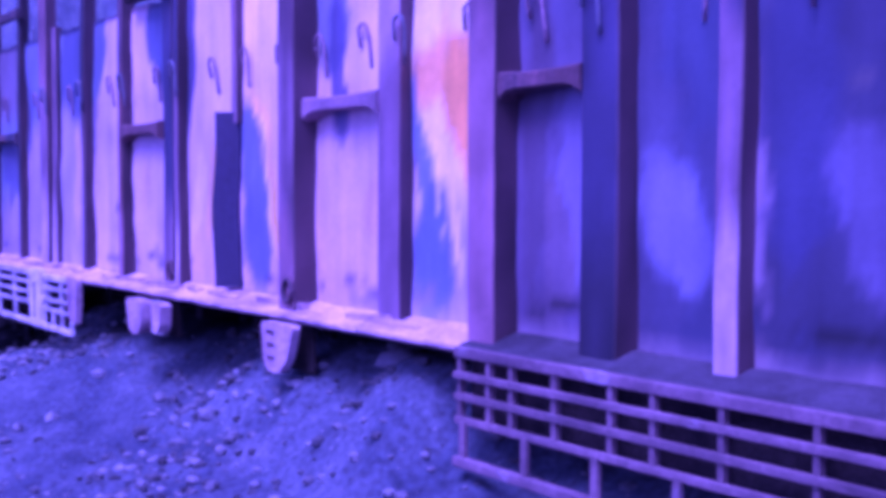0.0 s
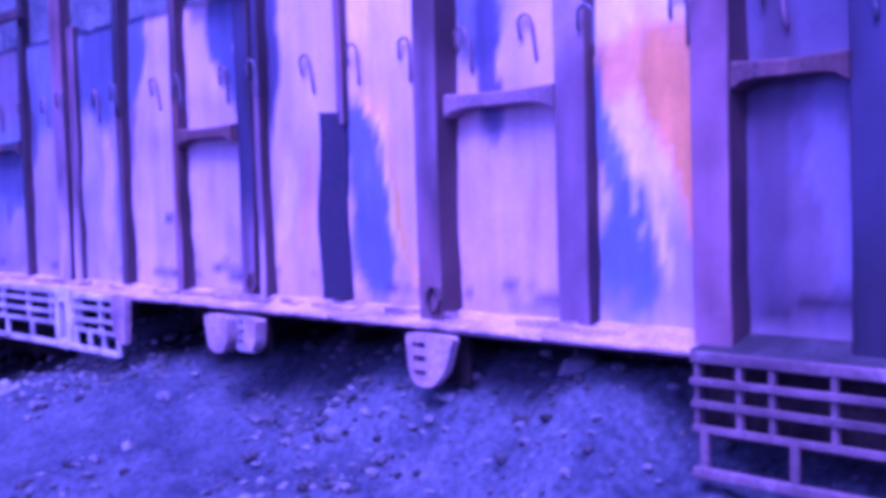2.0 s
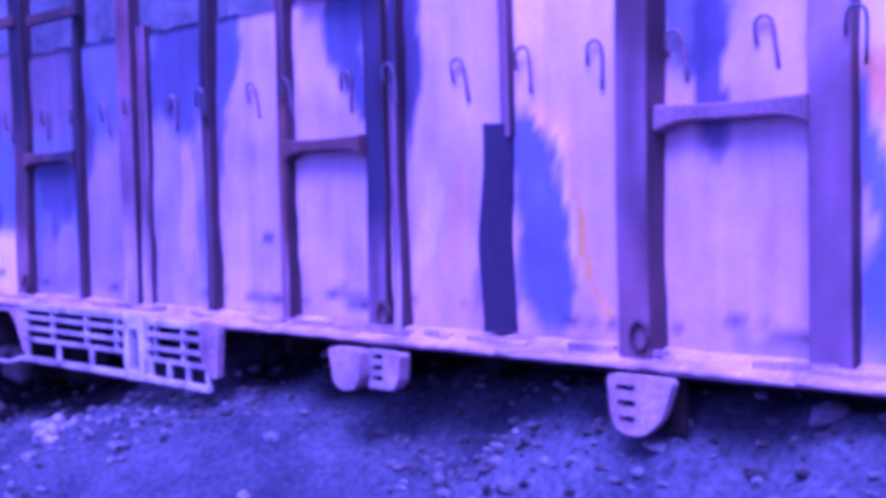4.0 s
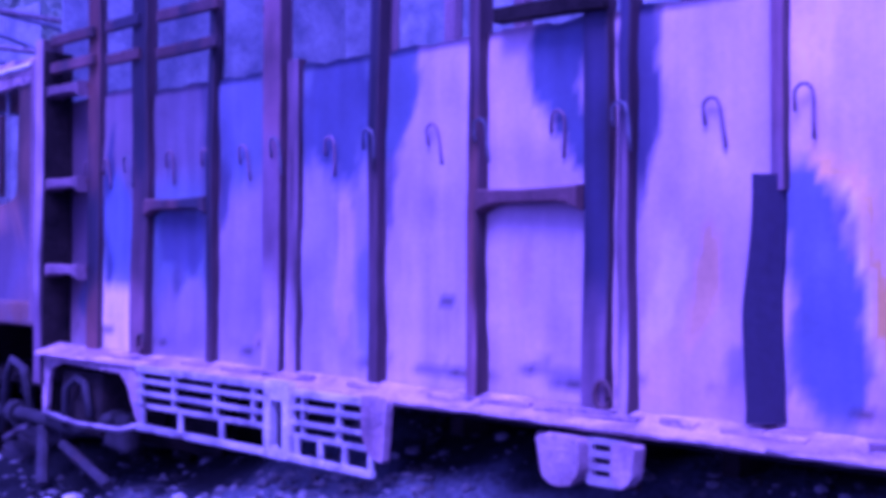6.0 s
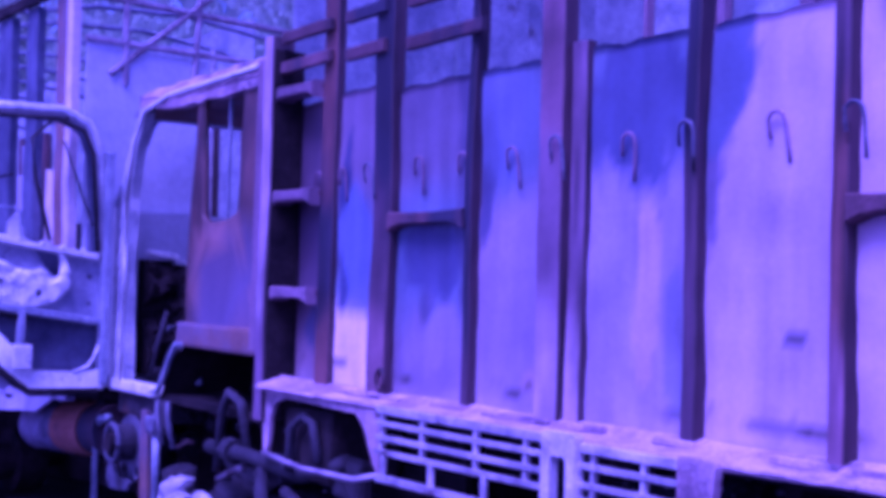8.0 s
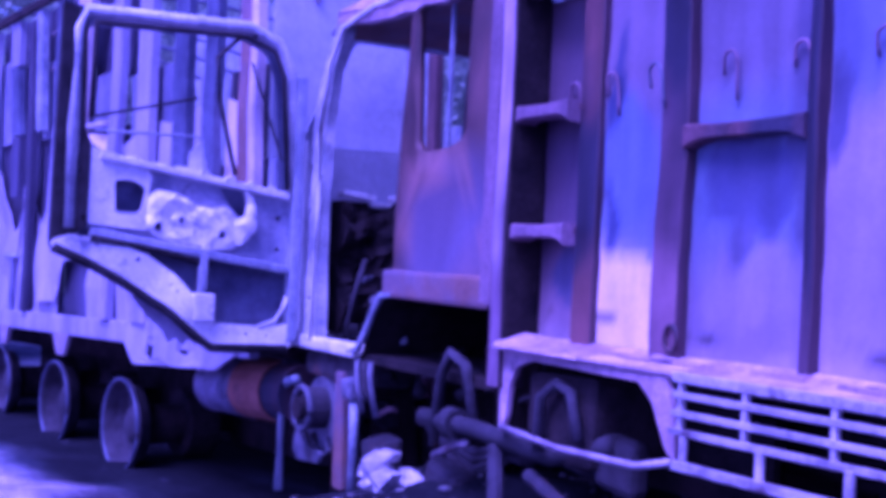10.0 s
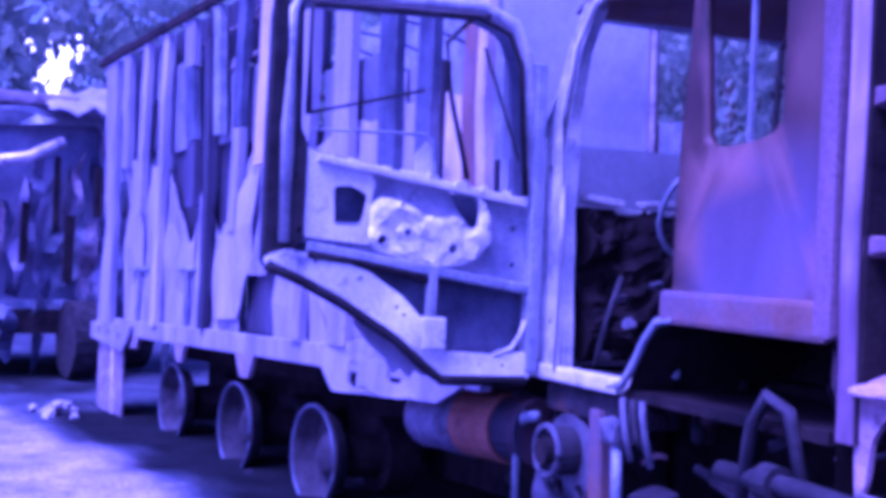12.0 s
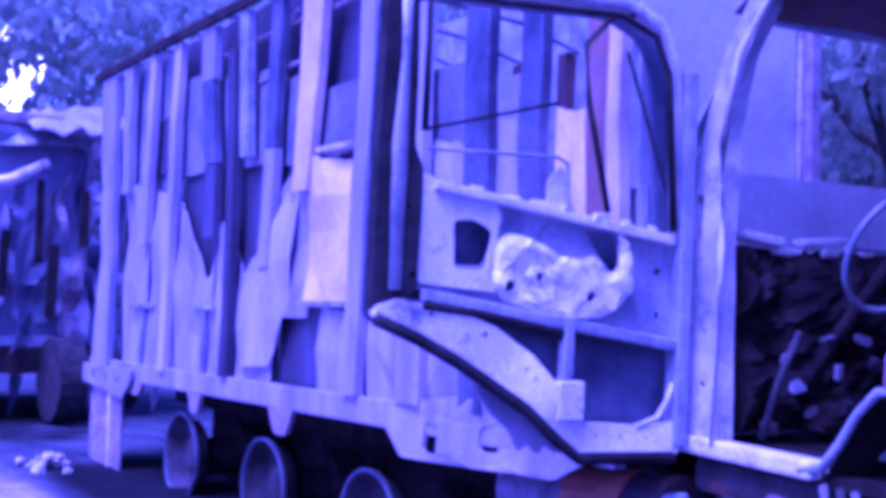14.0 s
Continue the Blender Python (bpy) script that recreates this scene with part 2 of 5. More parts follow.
def thing(name, label, category, m=None, group=""):
    ob = new(name)
    if m is not None:
        ob.matrix_world = m
    return tagged(ob, label, category, group)


def fbm(x, y, z=0.0, octaves=4):
    return noise.fractal(Vector((x, y, z)), 0.8, 2.1, octaves)


# ---- ground ----
def ramp01(v, a, b):
    t = min(1.0, max(0.0, (v - a) / (b - a)))
    return t * t * (3 - 2 * t)


def ground_height(x, y):
    """Level road on the camera's side; an earth bank heaped against and under the first truck."""
    along = ramp01(x, -10.6, -8.6) * 0.55 + ramp01(x, -7.6, -5.8) * 0.45
    lift = ramp01(x, -4.4, -3.8) * (1 - ramp01(x, -2.85, -2.5)) * (1 - 0.55 * math.exp(-((x + 3.25) / 0.16) ** 2))
    up = 0.68 * min(1.0, max(0.0, (y + 2.15) / 2.1)) ** 1.15 + (0.24 + 0.12 * ramp01(x, -3.6, -3.0)) * ramp01(y, -0.1 - 0.22 * lift, 0.5 - 0.25 * lift)
    hump = 0.10 * math.exp(-((x + 4.3) / 0.5) ** 2 - ((y + 0.15) / 0.5) ** 2)
    base = -0.06 * ramp01(-x, 9.5, 12.5)
    near = 1.0 if -30 < x < 12 and abs(y) < 12 else 0.0
    rough = (0.05 * fbm(x * 1.6, y * 1.6) + 0.035 * fbm(x * 5, y * 5, 4.0)) * near
    height = base + along * (up + hump * -0.6) * (1 - ramp01(y, 4, 7)) + rough * (0.35 + 0.65 * along)
    return min(height, 0.965) if 0.02 < y < 2.6 else height


def ground_sheet():
    xs = sorted({-3000.0, -800.0, -250.0, -90.0, -45.0, *np.arange(-26, -10.5, 0.35), *np.arange(-10.5, 0.6, 0.055), *np.arange(0.6, 8, 0.4), 20.0, 60.0, 300.0, 3000.0})
    ys = sorted({-3000.0, -300.0, -60.0, -20.0, *np.arange(-10, -2.4, 0.4), *np.arange(-2.4, 1.0, 0.055), *np.arange(1.0, 9, 0.4), 20.0, 60.0, 300.0, 3000.0})
    verts = [(x, y, ground_height(x, y)) for y in ys for x in xs]
    w = len(xs)
    faces = [(j * w + i, j * w + i + 1, (j + 1) * w + i + 1, (j + 1) * w + i) for j in range(len(ys) - 1) for i in range(w - 1)]
    me = bpy.data.meshes.new("ground")
    me.from_pydata(verts, [], faces)
    at = me.color_attributes.new("patina_shade", "FLOAT_COLOR", "POINT")
    dust_shade = []
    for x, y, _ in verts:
        # pale road dust, begun where the shade beside the second truck ends
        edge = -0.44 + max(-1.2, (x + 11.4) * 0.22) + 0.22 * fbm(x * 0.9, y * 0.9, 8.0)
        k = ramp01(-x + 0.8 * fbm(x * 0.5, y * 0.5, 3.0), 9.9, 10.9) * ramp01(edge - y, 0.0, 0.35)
        # shade under and beside the trucks, put into the colour as ragged patches
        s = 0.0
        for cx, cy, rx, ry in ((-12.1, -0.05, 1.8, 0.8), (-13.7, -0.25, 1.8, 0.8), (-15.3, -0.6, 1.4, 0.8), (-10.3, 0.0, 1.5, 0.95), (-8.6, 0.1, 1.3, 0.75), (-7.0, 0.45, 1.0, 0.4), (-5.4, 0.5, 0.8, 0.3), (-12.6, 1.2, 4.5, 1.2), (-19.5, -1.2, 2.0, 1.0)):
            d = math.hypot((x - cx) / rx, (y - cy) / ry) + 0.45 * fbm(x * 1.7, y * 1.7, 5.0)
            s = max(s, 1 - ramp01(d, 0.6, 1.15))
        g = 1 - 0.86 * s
        dust_shade += [(1 + 4.2 * k) * g, (1 + 3.2 * k) * g, (1 + 2.8 * k) * g, 1]
    at.data.foreach_set("color", dust_shade)
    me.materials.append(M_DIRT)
    me.polygons.foreach_set("use_smooth", [True] * len(me.polygons))
    return tagged(new("ground", me), "trampled earth bank and dusty dirt road", "ground", kind="structure")


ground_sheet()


def stone_mesh(bm, c, r, rnd):
    made = bmesh.ops.create_icosphere(bm, subdivisions=1, radius=r)["verts"]
    sx, sy, sz = rnd.uniform(0.7, 1.4), rnd.uniform(0.7, 1.3), rnd.uniform(0.45, 0.9)
    for v in made:
        j = rnd.uniform(0.75, 1.2)
        v.co = Vector((v.co.x * sx * j, v.co.y * sy * j, v.co.z * sz * j)) + c


def gravel():
    rnd = random.Random(4)
    verts, faces = [], []
    ico = bmesh.new()
    bmesh.ops.create_icosphere(ico, subdivisions=1, radius=1)
    iv = [v.co.copy() for v in ico.verts]
    ifc = [[v.index for v in f.verts] for f in ico.faces]
    ico.free()
    for k in range(15000):
        if k % 2:
            x, y = rnd.uniform(-9.6, -0.6), -2.2 + 2.7 * rnd.random() ** 0.8
        else:
            x, y = rnd.gauss(-5.0, 1.1), rnd.uniform(-1.5, 0.1)
        dense = fbm(x * 1.1, y * 1.1, 9.0)
        if dense < rnd.uniform(-0.5, 0.5):
            continue
        r = 0.005 + 0.021 * rnd.random() ** 3
        c = Vector((x, y, ground_height(x, y) + r * 0.2))
        s = Vector((rnd.uniform(0.7, 1.5), rnd.uniform(0.7, 1.4), rnd.uniform(0.4, 0.9))) * r
        o = len(verts)
        verts += [tuple(c + Vector((p.x * s.x, p.y * s.y, p.z * s.z))) for p in iv]
        faces += [[o + k for k in f] for f in ifc]
    me = bpy.data.meshes.new("gravel")
    me.from_pydata(verts, [], faces)
    me.materials.append(M_STONE)
    tagged(new("gravel", me), "loose grey gravel and clods scattered over the earth", "gravel", kind="stuff")


gravel()


def stones():
    rnd = random.Random(12)
    for x, y, r in ((-3.95, -0.1, 0.045), (-3.5, 0.0, 0.04), (-4.9, -0.35, 0.04), (-5.7, -0.35, 0.04), (-5.1, -0.08, 0.045), (-3.05, 0.1, 0.06), (-2.9, -0.5, 0.03),
                    (-4.4, -0.8, 0.05), (-6.1, -0.5, 0.05), (-2.3, -0.35, 0.07), (-1.9, -0.25, 0.08), (-3.3, -1.0, 0.05), (-5.3, -0.9, 0.045)):
        bm = bmesh.new()
        stone_mesh(bm, Vector((0, 0, 0)), r, rnd)
        ob = part("stone", bm, M_STONE)
        ob.matrix_world = pose(x, y, ground_height(x, y) + r * 0.1, 0, 0, rnd.uniform(0, 360))
        tagged(ob, "dusty grey stone half sunk in the earth", "stone", "stones on the bank")


stones()


def debris(x, y, size, label, seed):
    """A pile of crumpled pale flakes."""
    rnd = random.Random(seed)
    bm = bmesh.new()
    for _ in range(26):
        c = Vector((rnd.gauss(0, size * 0.45), rnd.gauss(0, size * 0.35), abs(rnd.gauss(0, size * 0.2))))
        stone_mesh(bm, c, rnd.uniform(0.1, 0.3) * size, rnd)
    ob = part("debris_pile", bm, M_DEBRIS)
    ob.matrix_world = pose(x, y, ground_height(x, y), 0, 0, 0)
    tagged(ob, label, "debris", kind="stuff")


debris(-9.0, 0.08, 0.24, "pile of whitish ash and burnt scraps under the truck", 1)
debris(-7.35, -0.2, 0.2, "pale ash heap beside the side guard", 2)
debris(-6.5, -0.22, 0.17, "pale ash heap under the side guard", 3)
debris(-1.95, -0.2, 0.12, "pale scraps caught under the side guard", 5)
debris(-15.9, -1.2, 0.22, "pale rubbish on the dirt road", 6)


# ---- first burnt truck: cargo body ----
PANEL_Y, TOP_Z, RIB_TOP = 0.095, 2.235, 2.95
truck = thing("burnt_truck", "burnt-out cargo truck with ribbed steel body standing on an earth bank", "truck", pose(0, 0, 0))

GREY, VIOLET, PINK, PALE, ORANGE, DARK, SLATE = ((0.17, 0.20, 0.29), (0.36, 0.28, 0.36), (0.68, 0.46, 0.49), (0.92, 0.70, 0.70), (0.84, 0.36, 0.11), (0.10, 0.085, 0.11), (0.165, 0.185, 0.31))
# bays between ribs: from, to, colour low, middle, high
BAYS = [
    (-8.09, -7.63, (0.34, 0.23, 0.27), (0.12, 0.082, 0.12), (0.12, 0.08, 0.11)),
    (-7.63, -7.2, PALE, GREY, (0.22, 0.165, 0.215)),
    (-7.2, -6.656, (0.28, 0.22, 0.3), GREY, (0.19, 0.155, 0.21)),
    (-6.656, -6.23, VIOLET, VIOLET, GREY),
    (-6.23, -5.637, (0.42, 0.33, 0.42), (0.38, 0.31, 0.41), GREY),
    (-5.637, -5.156, (0.54, 0.40, 0.48), (0.52, 0.39, 0.48), (0.52, 0.39, 0.48)),
    (-5.156, -4.68, (0.60, 0.43, 0.48), (0.58, 0.43, 0.50), (0.64, 0.47, 0.55)),
    (-4.68, -4.1, PINK, (0.68, 0.49, 0.55), (0.74, 0.54, 0.60)),
    (-4.1, -3.575, PINK, (0.75, 0.52, 0.55), (0.86, 0.63, 0.66)),
    (-3.575, -3.02, PINK, (0.66, 0.46, 0.51), (0.78, 0.56, 0.58)),
    (-3.02, -2.535, (0.45, 0.36, 0.42), PALE, (0.98, 0.78, 0.78)),
    (-2.535, -2.1, (0.13, 0.10, 0.165), (0.14, 0.11, 0.18), (0.11, 0.095, 0.16)),
    (-2.1, -1.735, (0.075, 0.07, 0.12), (0.085, 0.08, 0.14), (0.065, 0.068, 0.12)),
    (-1.735, -1.30, (0.045, 0.042, 0.075), (0.06, 0.055, 0.10), (0.065, 0.056, 0.105)),
    (-1.30, -0.70, DARK, DARK, DARK),
    (-0.70, -0.20, DARK, GREY, GREY), (-0.20, 0.35, GREY, VIOLET, GREY), (0.35, 0.85, VIOLET, GREY, GREY), (0.85, 1.15, GREY, GREY, GREY),
]
# scorch marks, rust runs, bare patches and dark strips beside ribs: x, z, half width, half height, lean, colour,
# strength
MARKS = [
    (-2.77, 2.04, 0.20, 0.13, 0.0, PALE, 1.0), (-2.74, 1.77, 0.20, 0.11, 0.0, ORANGE, 0.9), (-2.68, 1.56, 0.085, 0.32, 0.32, ORANGE, 1.0), (-2.60, 1.20, 0.035, 0.26, 0.05, ORANGE, 0.85),
    (-2.92, 1.52, 0.06, 0.26, 0.12, (0.21, 0.25, 0.40), 1.0), (-2.86, 1.23, 0.11, 0.22, 0.12, (0.16, 0.20, 0.36), 1.0), (-2.78, 1.44, 0.022, 0.28, 0.26, PALE, 0.9), (-2.85, 1.46, 0.012, 0.2, 0.2, PALE, 0.5),
    (-4.02, 1.61, 0.07, 0.13, 0.1, SLATE, 1.0), (-3.97, 1.42, 0.105, 0.2, 0.15, SLATE, 1.0), (-3.955, 1.24, 0.13, 0.16, 0.05, SLATE, 1.0), (-3.92, 1.65, 0.035, 0.14, 0.65, (0.82, 0.48, 0.16), 1.0), (-3.80, 1.38, 0.032, 0.2, 0.32, (0.80, 0.44, 0.10), 1.0), (-3.865, 1.43, 0.016, 0.24, 0.36, PALE, 0.8), (-3.92, 1.54, 0.012, 0.07, 0.4, DARK, 0.6),
    (-3.42, 2.1, 0.14, 0.24, 0.0, GREY, 0.9), (-3.2, 1.42, 0.05, 0.12, 0.0, (0.62, 0.36, 0.40), 0.5),
    (-4.33, 1.42, 0.045, 0.19, -0.32, (0.72, 0.42, 0.20), 0.9), (-4.45, 1.47, 0.05, 0.22, -0.3, PALE, 0.6), (-4.15, 1.22, 0.12, 0.08, 0.0, (0.25, 0.22, 0.34), 0.6),
    (-4.83, 2.15, 0.12, 0.2, 0.0, (0.11, 0.12, 0.22), 1.0), (-4.79, 1.92, 0.055, 0.2, 0.2, (0.11, 0.12, 0.22), 1.0), (-4.53, 2.03, 0.085, 0.34, 0.0, (0.08, 0.08, 0.17), 0.95), (-4.55, 1.7, 0.05, 0.3, 0.0, (0.10, 0.09, 0.18), 0.7), (-6.60, 2.0, 0.05, 0.4, 0.0, (0.09, 0.09, 0.17), 0.9), (-6.73, 1.9, 0.05, 0.5, 0.0, (0.1, 0.09, 0.15), 0.7), (-7.54, 1.72, 0.05, 0.4, 0.0, (0.06, 0.07, 0.15), 0.95), (-5.63, 1.9, 0.06, 0.4, 0.0, (0.09, 0.09, 0.18), 0.8), (-3.02, 1.6, 0.06, 0.5, 0.0, (0.26, 0.17, 0.27), 0.7), (-3.38, 1.9, 0.06, 0.3, 0.0, (0.10, 0.09, 0.2), 0.9), (-2.4, 1.6, 0.06, 0.5, 0.0, (0.09, 0.065, 0.10), 0.8), (-6.95, 1.5, 0.05, 0.2, 0.0, (0.10, 0.09, 0.16), 0.8), (-5.0, 1.47, 0.04, 0.12, 0.0, (0.60, 0.38, 0.34), 0.5),
    (-5.545, 2.1, 0.09, 0.26, -0.12, (0.13, 0.15, 0.25), 1.0), (-5.4, 1.195, 0.13, 0.022, 0.0, DARK, 0.7), (-5.28, 1.405, 0.06, 0.006, 0.0, DARK, 0.9), (-4.82, 1.17, 0.2, 0.03, 0.0, (0.22, 0.17, 0.26), 0.7),
    (-5.91, 2.01, 0.22, 0.30, 0.0, (0.10, 0.11, 0.20), 1.0), (-5.85, 1.45, 0.05, 0.28, 0.0, PINK, 0.6), (-5.72, 1.3, 0.06, 0.16, 0.0, GREY, 0.6),
    (-6.53, 2.1, 0.14, 0.26, 0.0, (0.17, 0.19, 0.31), 0.9), (-6.3, 1.2, 0.12, 0.05, 0.0, (0.55, 0.36, 0.36), 0.7),
    (-6.93, 1.56, 0.19, 0.14, 0.0, (0.09, 0.095, 0.18), 1.0), (-6.9, 1.3, 0.2, 0.12, 0.0, VIOLET, 0.6),
    (-7.46, 1.66, 0.13, 0.22, 0.1, (0.16, 0.20, 0.34), 1.0), (-7.28, 1.52, 0.06, 0.04, 0.0, DARK, 0.5), (-7.4, 1.29, 0.2, 0.14, 0.0, PALE, 0.9),
    (-7.78, 1.30, 0.14, 0.12, 0.0, (0.14, 0.15, 0.24), 0.8), (-7.9, 1.655, 0.03, 0.008, 0.35, DARK, 0.9), (-7.96, 1.645, 0.015, 0.008, 0.0, DARK, 0.7),
    (-1.84, 1.90, 0.16, 0.30, 0.0, (0.075, 0.08, 0.15), 0.9), (-1.95, 1.39, 0.12, 0.18, 0.1, (0.22, 0.21, 0.34), 0.8), (-1.84, 1.14, 0.14, 0.1, 0.0, (0.06, 0.06, 0.11), 0.9),
    (-1.68, 1.5, 0.04, 0.3, 0.0, (0.32, 0.24, 0.32), 0.8), (-1.58, 1.7, 0.1, 0.5, 0.0, (0.055, 0.055, 0.12), 0.9), (-1.42, 1.45, 0.1, 0.2, 0.2, (0.2, 0.17, 0.29), 0.5),
    (-1.44, 1.71, 0.035, 0.012, -0.3, DARK, 0.9), (-2.24, 1.45, 0.06, 0.3, 0.1, (0.26, 0.23, 0.37), 0.6), (-2.33, 1.3, 0.05, 0.2, 0.0, (0.17, 0.12, 0.16), 0.6),
    (-3.06, 1.12, 0.25, 0.03, 0.0, (0.3, 0.24, 0.36), 0.7), (-3.8, 1.1, 0.15, 0.03, 0.0, (0.3, 0.24, 0.36), 0.6),
]


def patina_shade(x, z):
    """The scorched sheet's colour: paint burnt to ash, bare grey steel and rust."""
    wx = x + 0.05 * fbm(x * 2.2, z * 2.2, 1.0, 3)
    wz = z + 0.10 * fbm(x * 1.6, z * 1.6, 7.0, 3)
    bay = next((b for b in BAYS if b[0] <= x < b[1]), BAYS[-1])
    lo, mi, hi = (np.array(c) for c in bay[2:])
    a, b = ramp01(wz, 1.25, 1.5), ramp01(wz, 1.7, 1.95)
    c = lo * (1 - a) + (mi * (1 - b) + hi * b) * a
    for mx, mz, rx, rz, lean, colour, strength in MARKS:
        u, v = (wx - mx + (wz - mz) * lean) / rx, (wz - mz) / rz
        d = math.sqrt(u * u + v * v) + 0.36 * fbm(x * 8, z * 5, 2.0, 3)
        k = strength * (1 - ramp01(d, 0.78, 1.08))
        c = c * (1 - k) + np.array(colour) * k
    # a tide line of soot and a pale skirt of dust along the foot
    tide = abs(z - 1.16 - 0.03 * fbm(x * 3.0, 2.0, 4.0) - 0.012 * fbm(x * 11.0, 5.0, 4.0))
    k = 0.7 * (1 - ramp01(tide, 0.006, 0.02)) * ramp01(fbm(x * 2.4, 9.0, 1.0), -0.1, 0.15)
    c = c * (1 - k)
    k = 0.35 * (1 - ramp01(z + 0.04 * fbm(x * 6.0, z * 3.0, 8.0), 1.08, 1.14))
    c = c * (1 - k) + np.array((0.55, 0.42, 0.46)) * k
    run = fbm(x * 16, z * 1.3, 5.0, 3) + 0.5 * fbm(x * 42, z * 1.8, 3.0, 2)
    return c * (1 + 0.13 * run + 0.12 * fbm(x * 5, z * 5, 11.0) + 0.16 * fbm(x * 1.9, z * 2.6, 14.0))


def sheet(name, x0, x1, z0, z1, y, parent, step=0.022, bulge=0.012, facing=-1, thick=0.006):
    """A dented steel sheet whose patina varies over it."""
    nx, nz = max(3, int((x1 - x0) / step)), max(3, int((z1 - z0) / (step * 1.5)))
    verts, cols = [], []
    for j in range(nz + 1):
        for i in range(nx + 1):
            x, z = x0 + (x1 - x0) * i / nx, z0 + (z1 - z0) * j / nz
            d = bulge * (fbm(x * 2.3, z * 1.5, y) + 0.4 * fbm(x * 7, z * 5, y))
            zz = z
            if j == nz:
                zz += 0.01 * fbm(x * 9, 1.0, y)
            verts.append((x, y + d, zz))
            cols.append((*patina_shade(x, z), 1.0))
    w = nx + 1
    faces = [(j * w + i, j * w + i + 1, (j + 1) * w + i + 1, (j + 1) * w + i) for j in range(nz) for i in range(nx)]
    n = len(verts)
    verts += [(x, y2 + thick, z) for x, y2, z in verts]
    cols += cols
    back = [tuple(n + k for k in reversed(f)) for f in faces]
    rim = [(i, i + 1, n + i + 1, n + i) for i in range(nx)] + [(nz * w + i + 1, nz * w + i, n + nz * w + i, n + nz * w + i + 1) for i in range(nx)]
    rim += [((j + 1) * w, j * w, n + j * w, n + (j + 1) * w) for j in range(nz)] + [(j * w + nx, (j + 1) * w + nx, n + (j + 1) * w + nx, n + j * w + nx) for j in range(nz)]
    me = bpy.data.meshes.new(name)
    me.from_pydata(verts, [], faces + back + rim)
    at = me.color_attributes.new("patina_shade", "FLOAT_COLOR", "POINT")
    at.data.foreach_set("color", np.array(cols, dtype=np.float32).ravel())
    me.materials.append(M_PANEL)
    me.polygons.foreach_set("use_smooth", [True] * len(me.polygons))
    ob = new(name, me)
    ob.parent = parent
    return ob


# front face of each rib: from, to, how far out it stands (y), foot, top, and the tones low, middle, high
TONES = {"r": (0.145, 0.062, 0.055), "k": (0.024, 0.021, 0.038), "p": (0.20, 0.125, 0.17), "l": (0.46, 0.33, 0.39), "b": (0.048, 0.042, 0.088), "d": (0.09, 0.052, 0.07), "q": (0.25, 0.135, 0.165)}
RIBS = [
    (-8.09, -8.015, 0.0, 0.90, 2.56, "pll"), (-7.69, -7.585, 0.066, 1.04, RIB_TOP, "rkr"), (-7.262, -7.142, 0.048, 1.05, RIB_TOP, "qdk"),
    (-6.675, -6.637, 0.055, 1.06, RIB_TOP, "dkk"), (-6.285, -6.175, 0.048, 1.06, RIB_TOP, "lpq"), (-6.165, -6.095, 0.070, 1.06, 2.26, "lpp"),
    (-5.662, -5.613, 0.046, 1.06, RIB_TOP, "ddk"), (-5.18, -5.132, 0.042, 1.05, 2.36, "qrd"), (-4.725, -4.632, 0.060, 1.05, RIB_TOP, "pbb"),
    (-4.583, -4.545, 0.046, 1.05, RIB_TOP, "lpb"), (-4.115, -4.075, 0.070, 1.70, RIB_TOP, "ppq"), (-3.628, -3.522, 0.006, 1.05, RIB_TOP, "qpd"),
    (-3.075, -2.96, 0.045, 1.06, RIB_TOP, "ppl"), (-2.592, -2.478, 0.012, 1.05, RIB_TOP, "qqp"), (-2.17, -2.045, 0.030, 1.05, RIB_TOP, "kbb"),
    (-1.768, -1.70, 0.040, 1.05, RIB_TOP, "lpb"), (-1.335, -1.25, 0.025, 1.05, RIB_TOP, "dbb"), (-0.86, -0.77, 0.025, 1.05, RIB_TOP, "dbb"), (-0.26, -0.16, 0.025, 1.05, RIB_TOP, "dpb"), (0.3, 0.4, 0.025, 1.05, RIB_TOP, "dpp"), (0.8, 0.9, 0.025, 1.05, RIB_TOP, "ddb"), (1.1, 1.18, 0.025, 1.05, RIB_TOP, "ddd"),
]


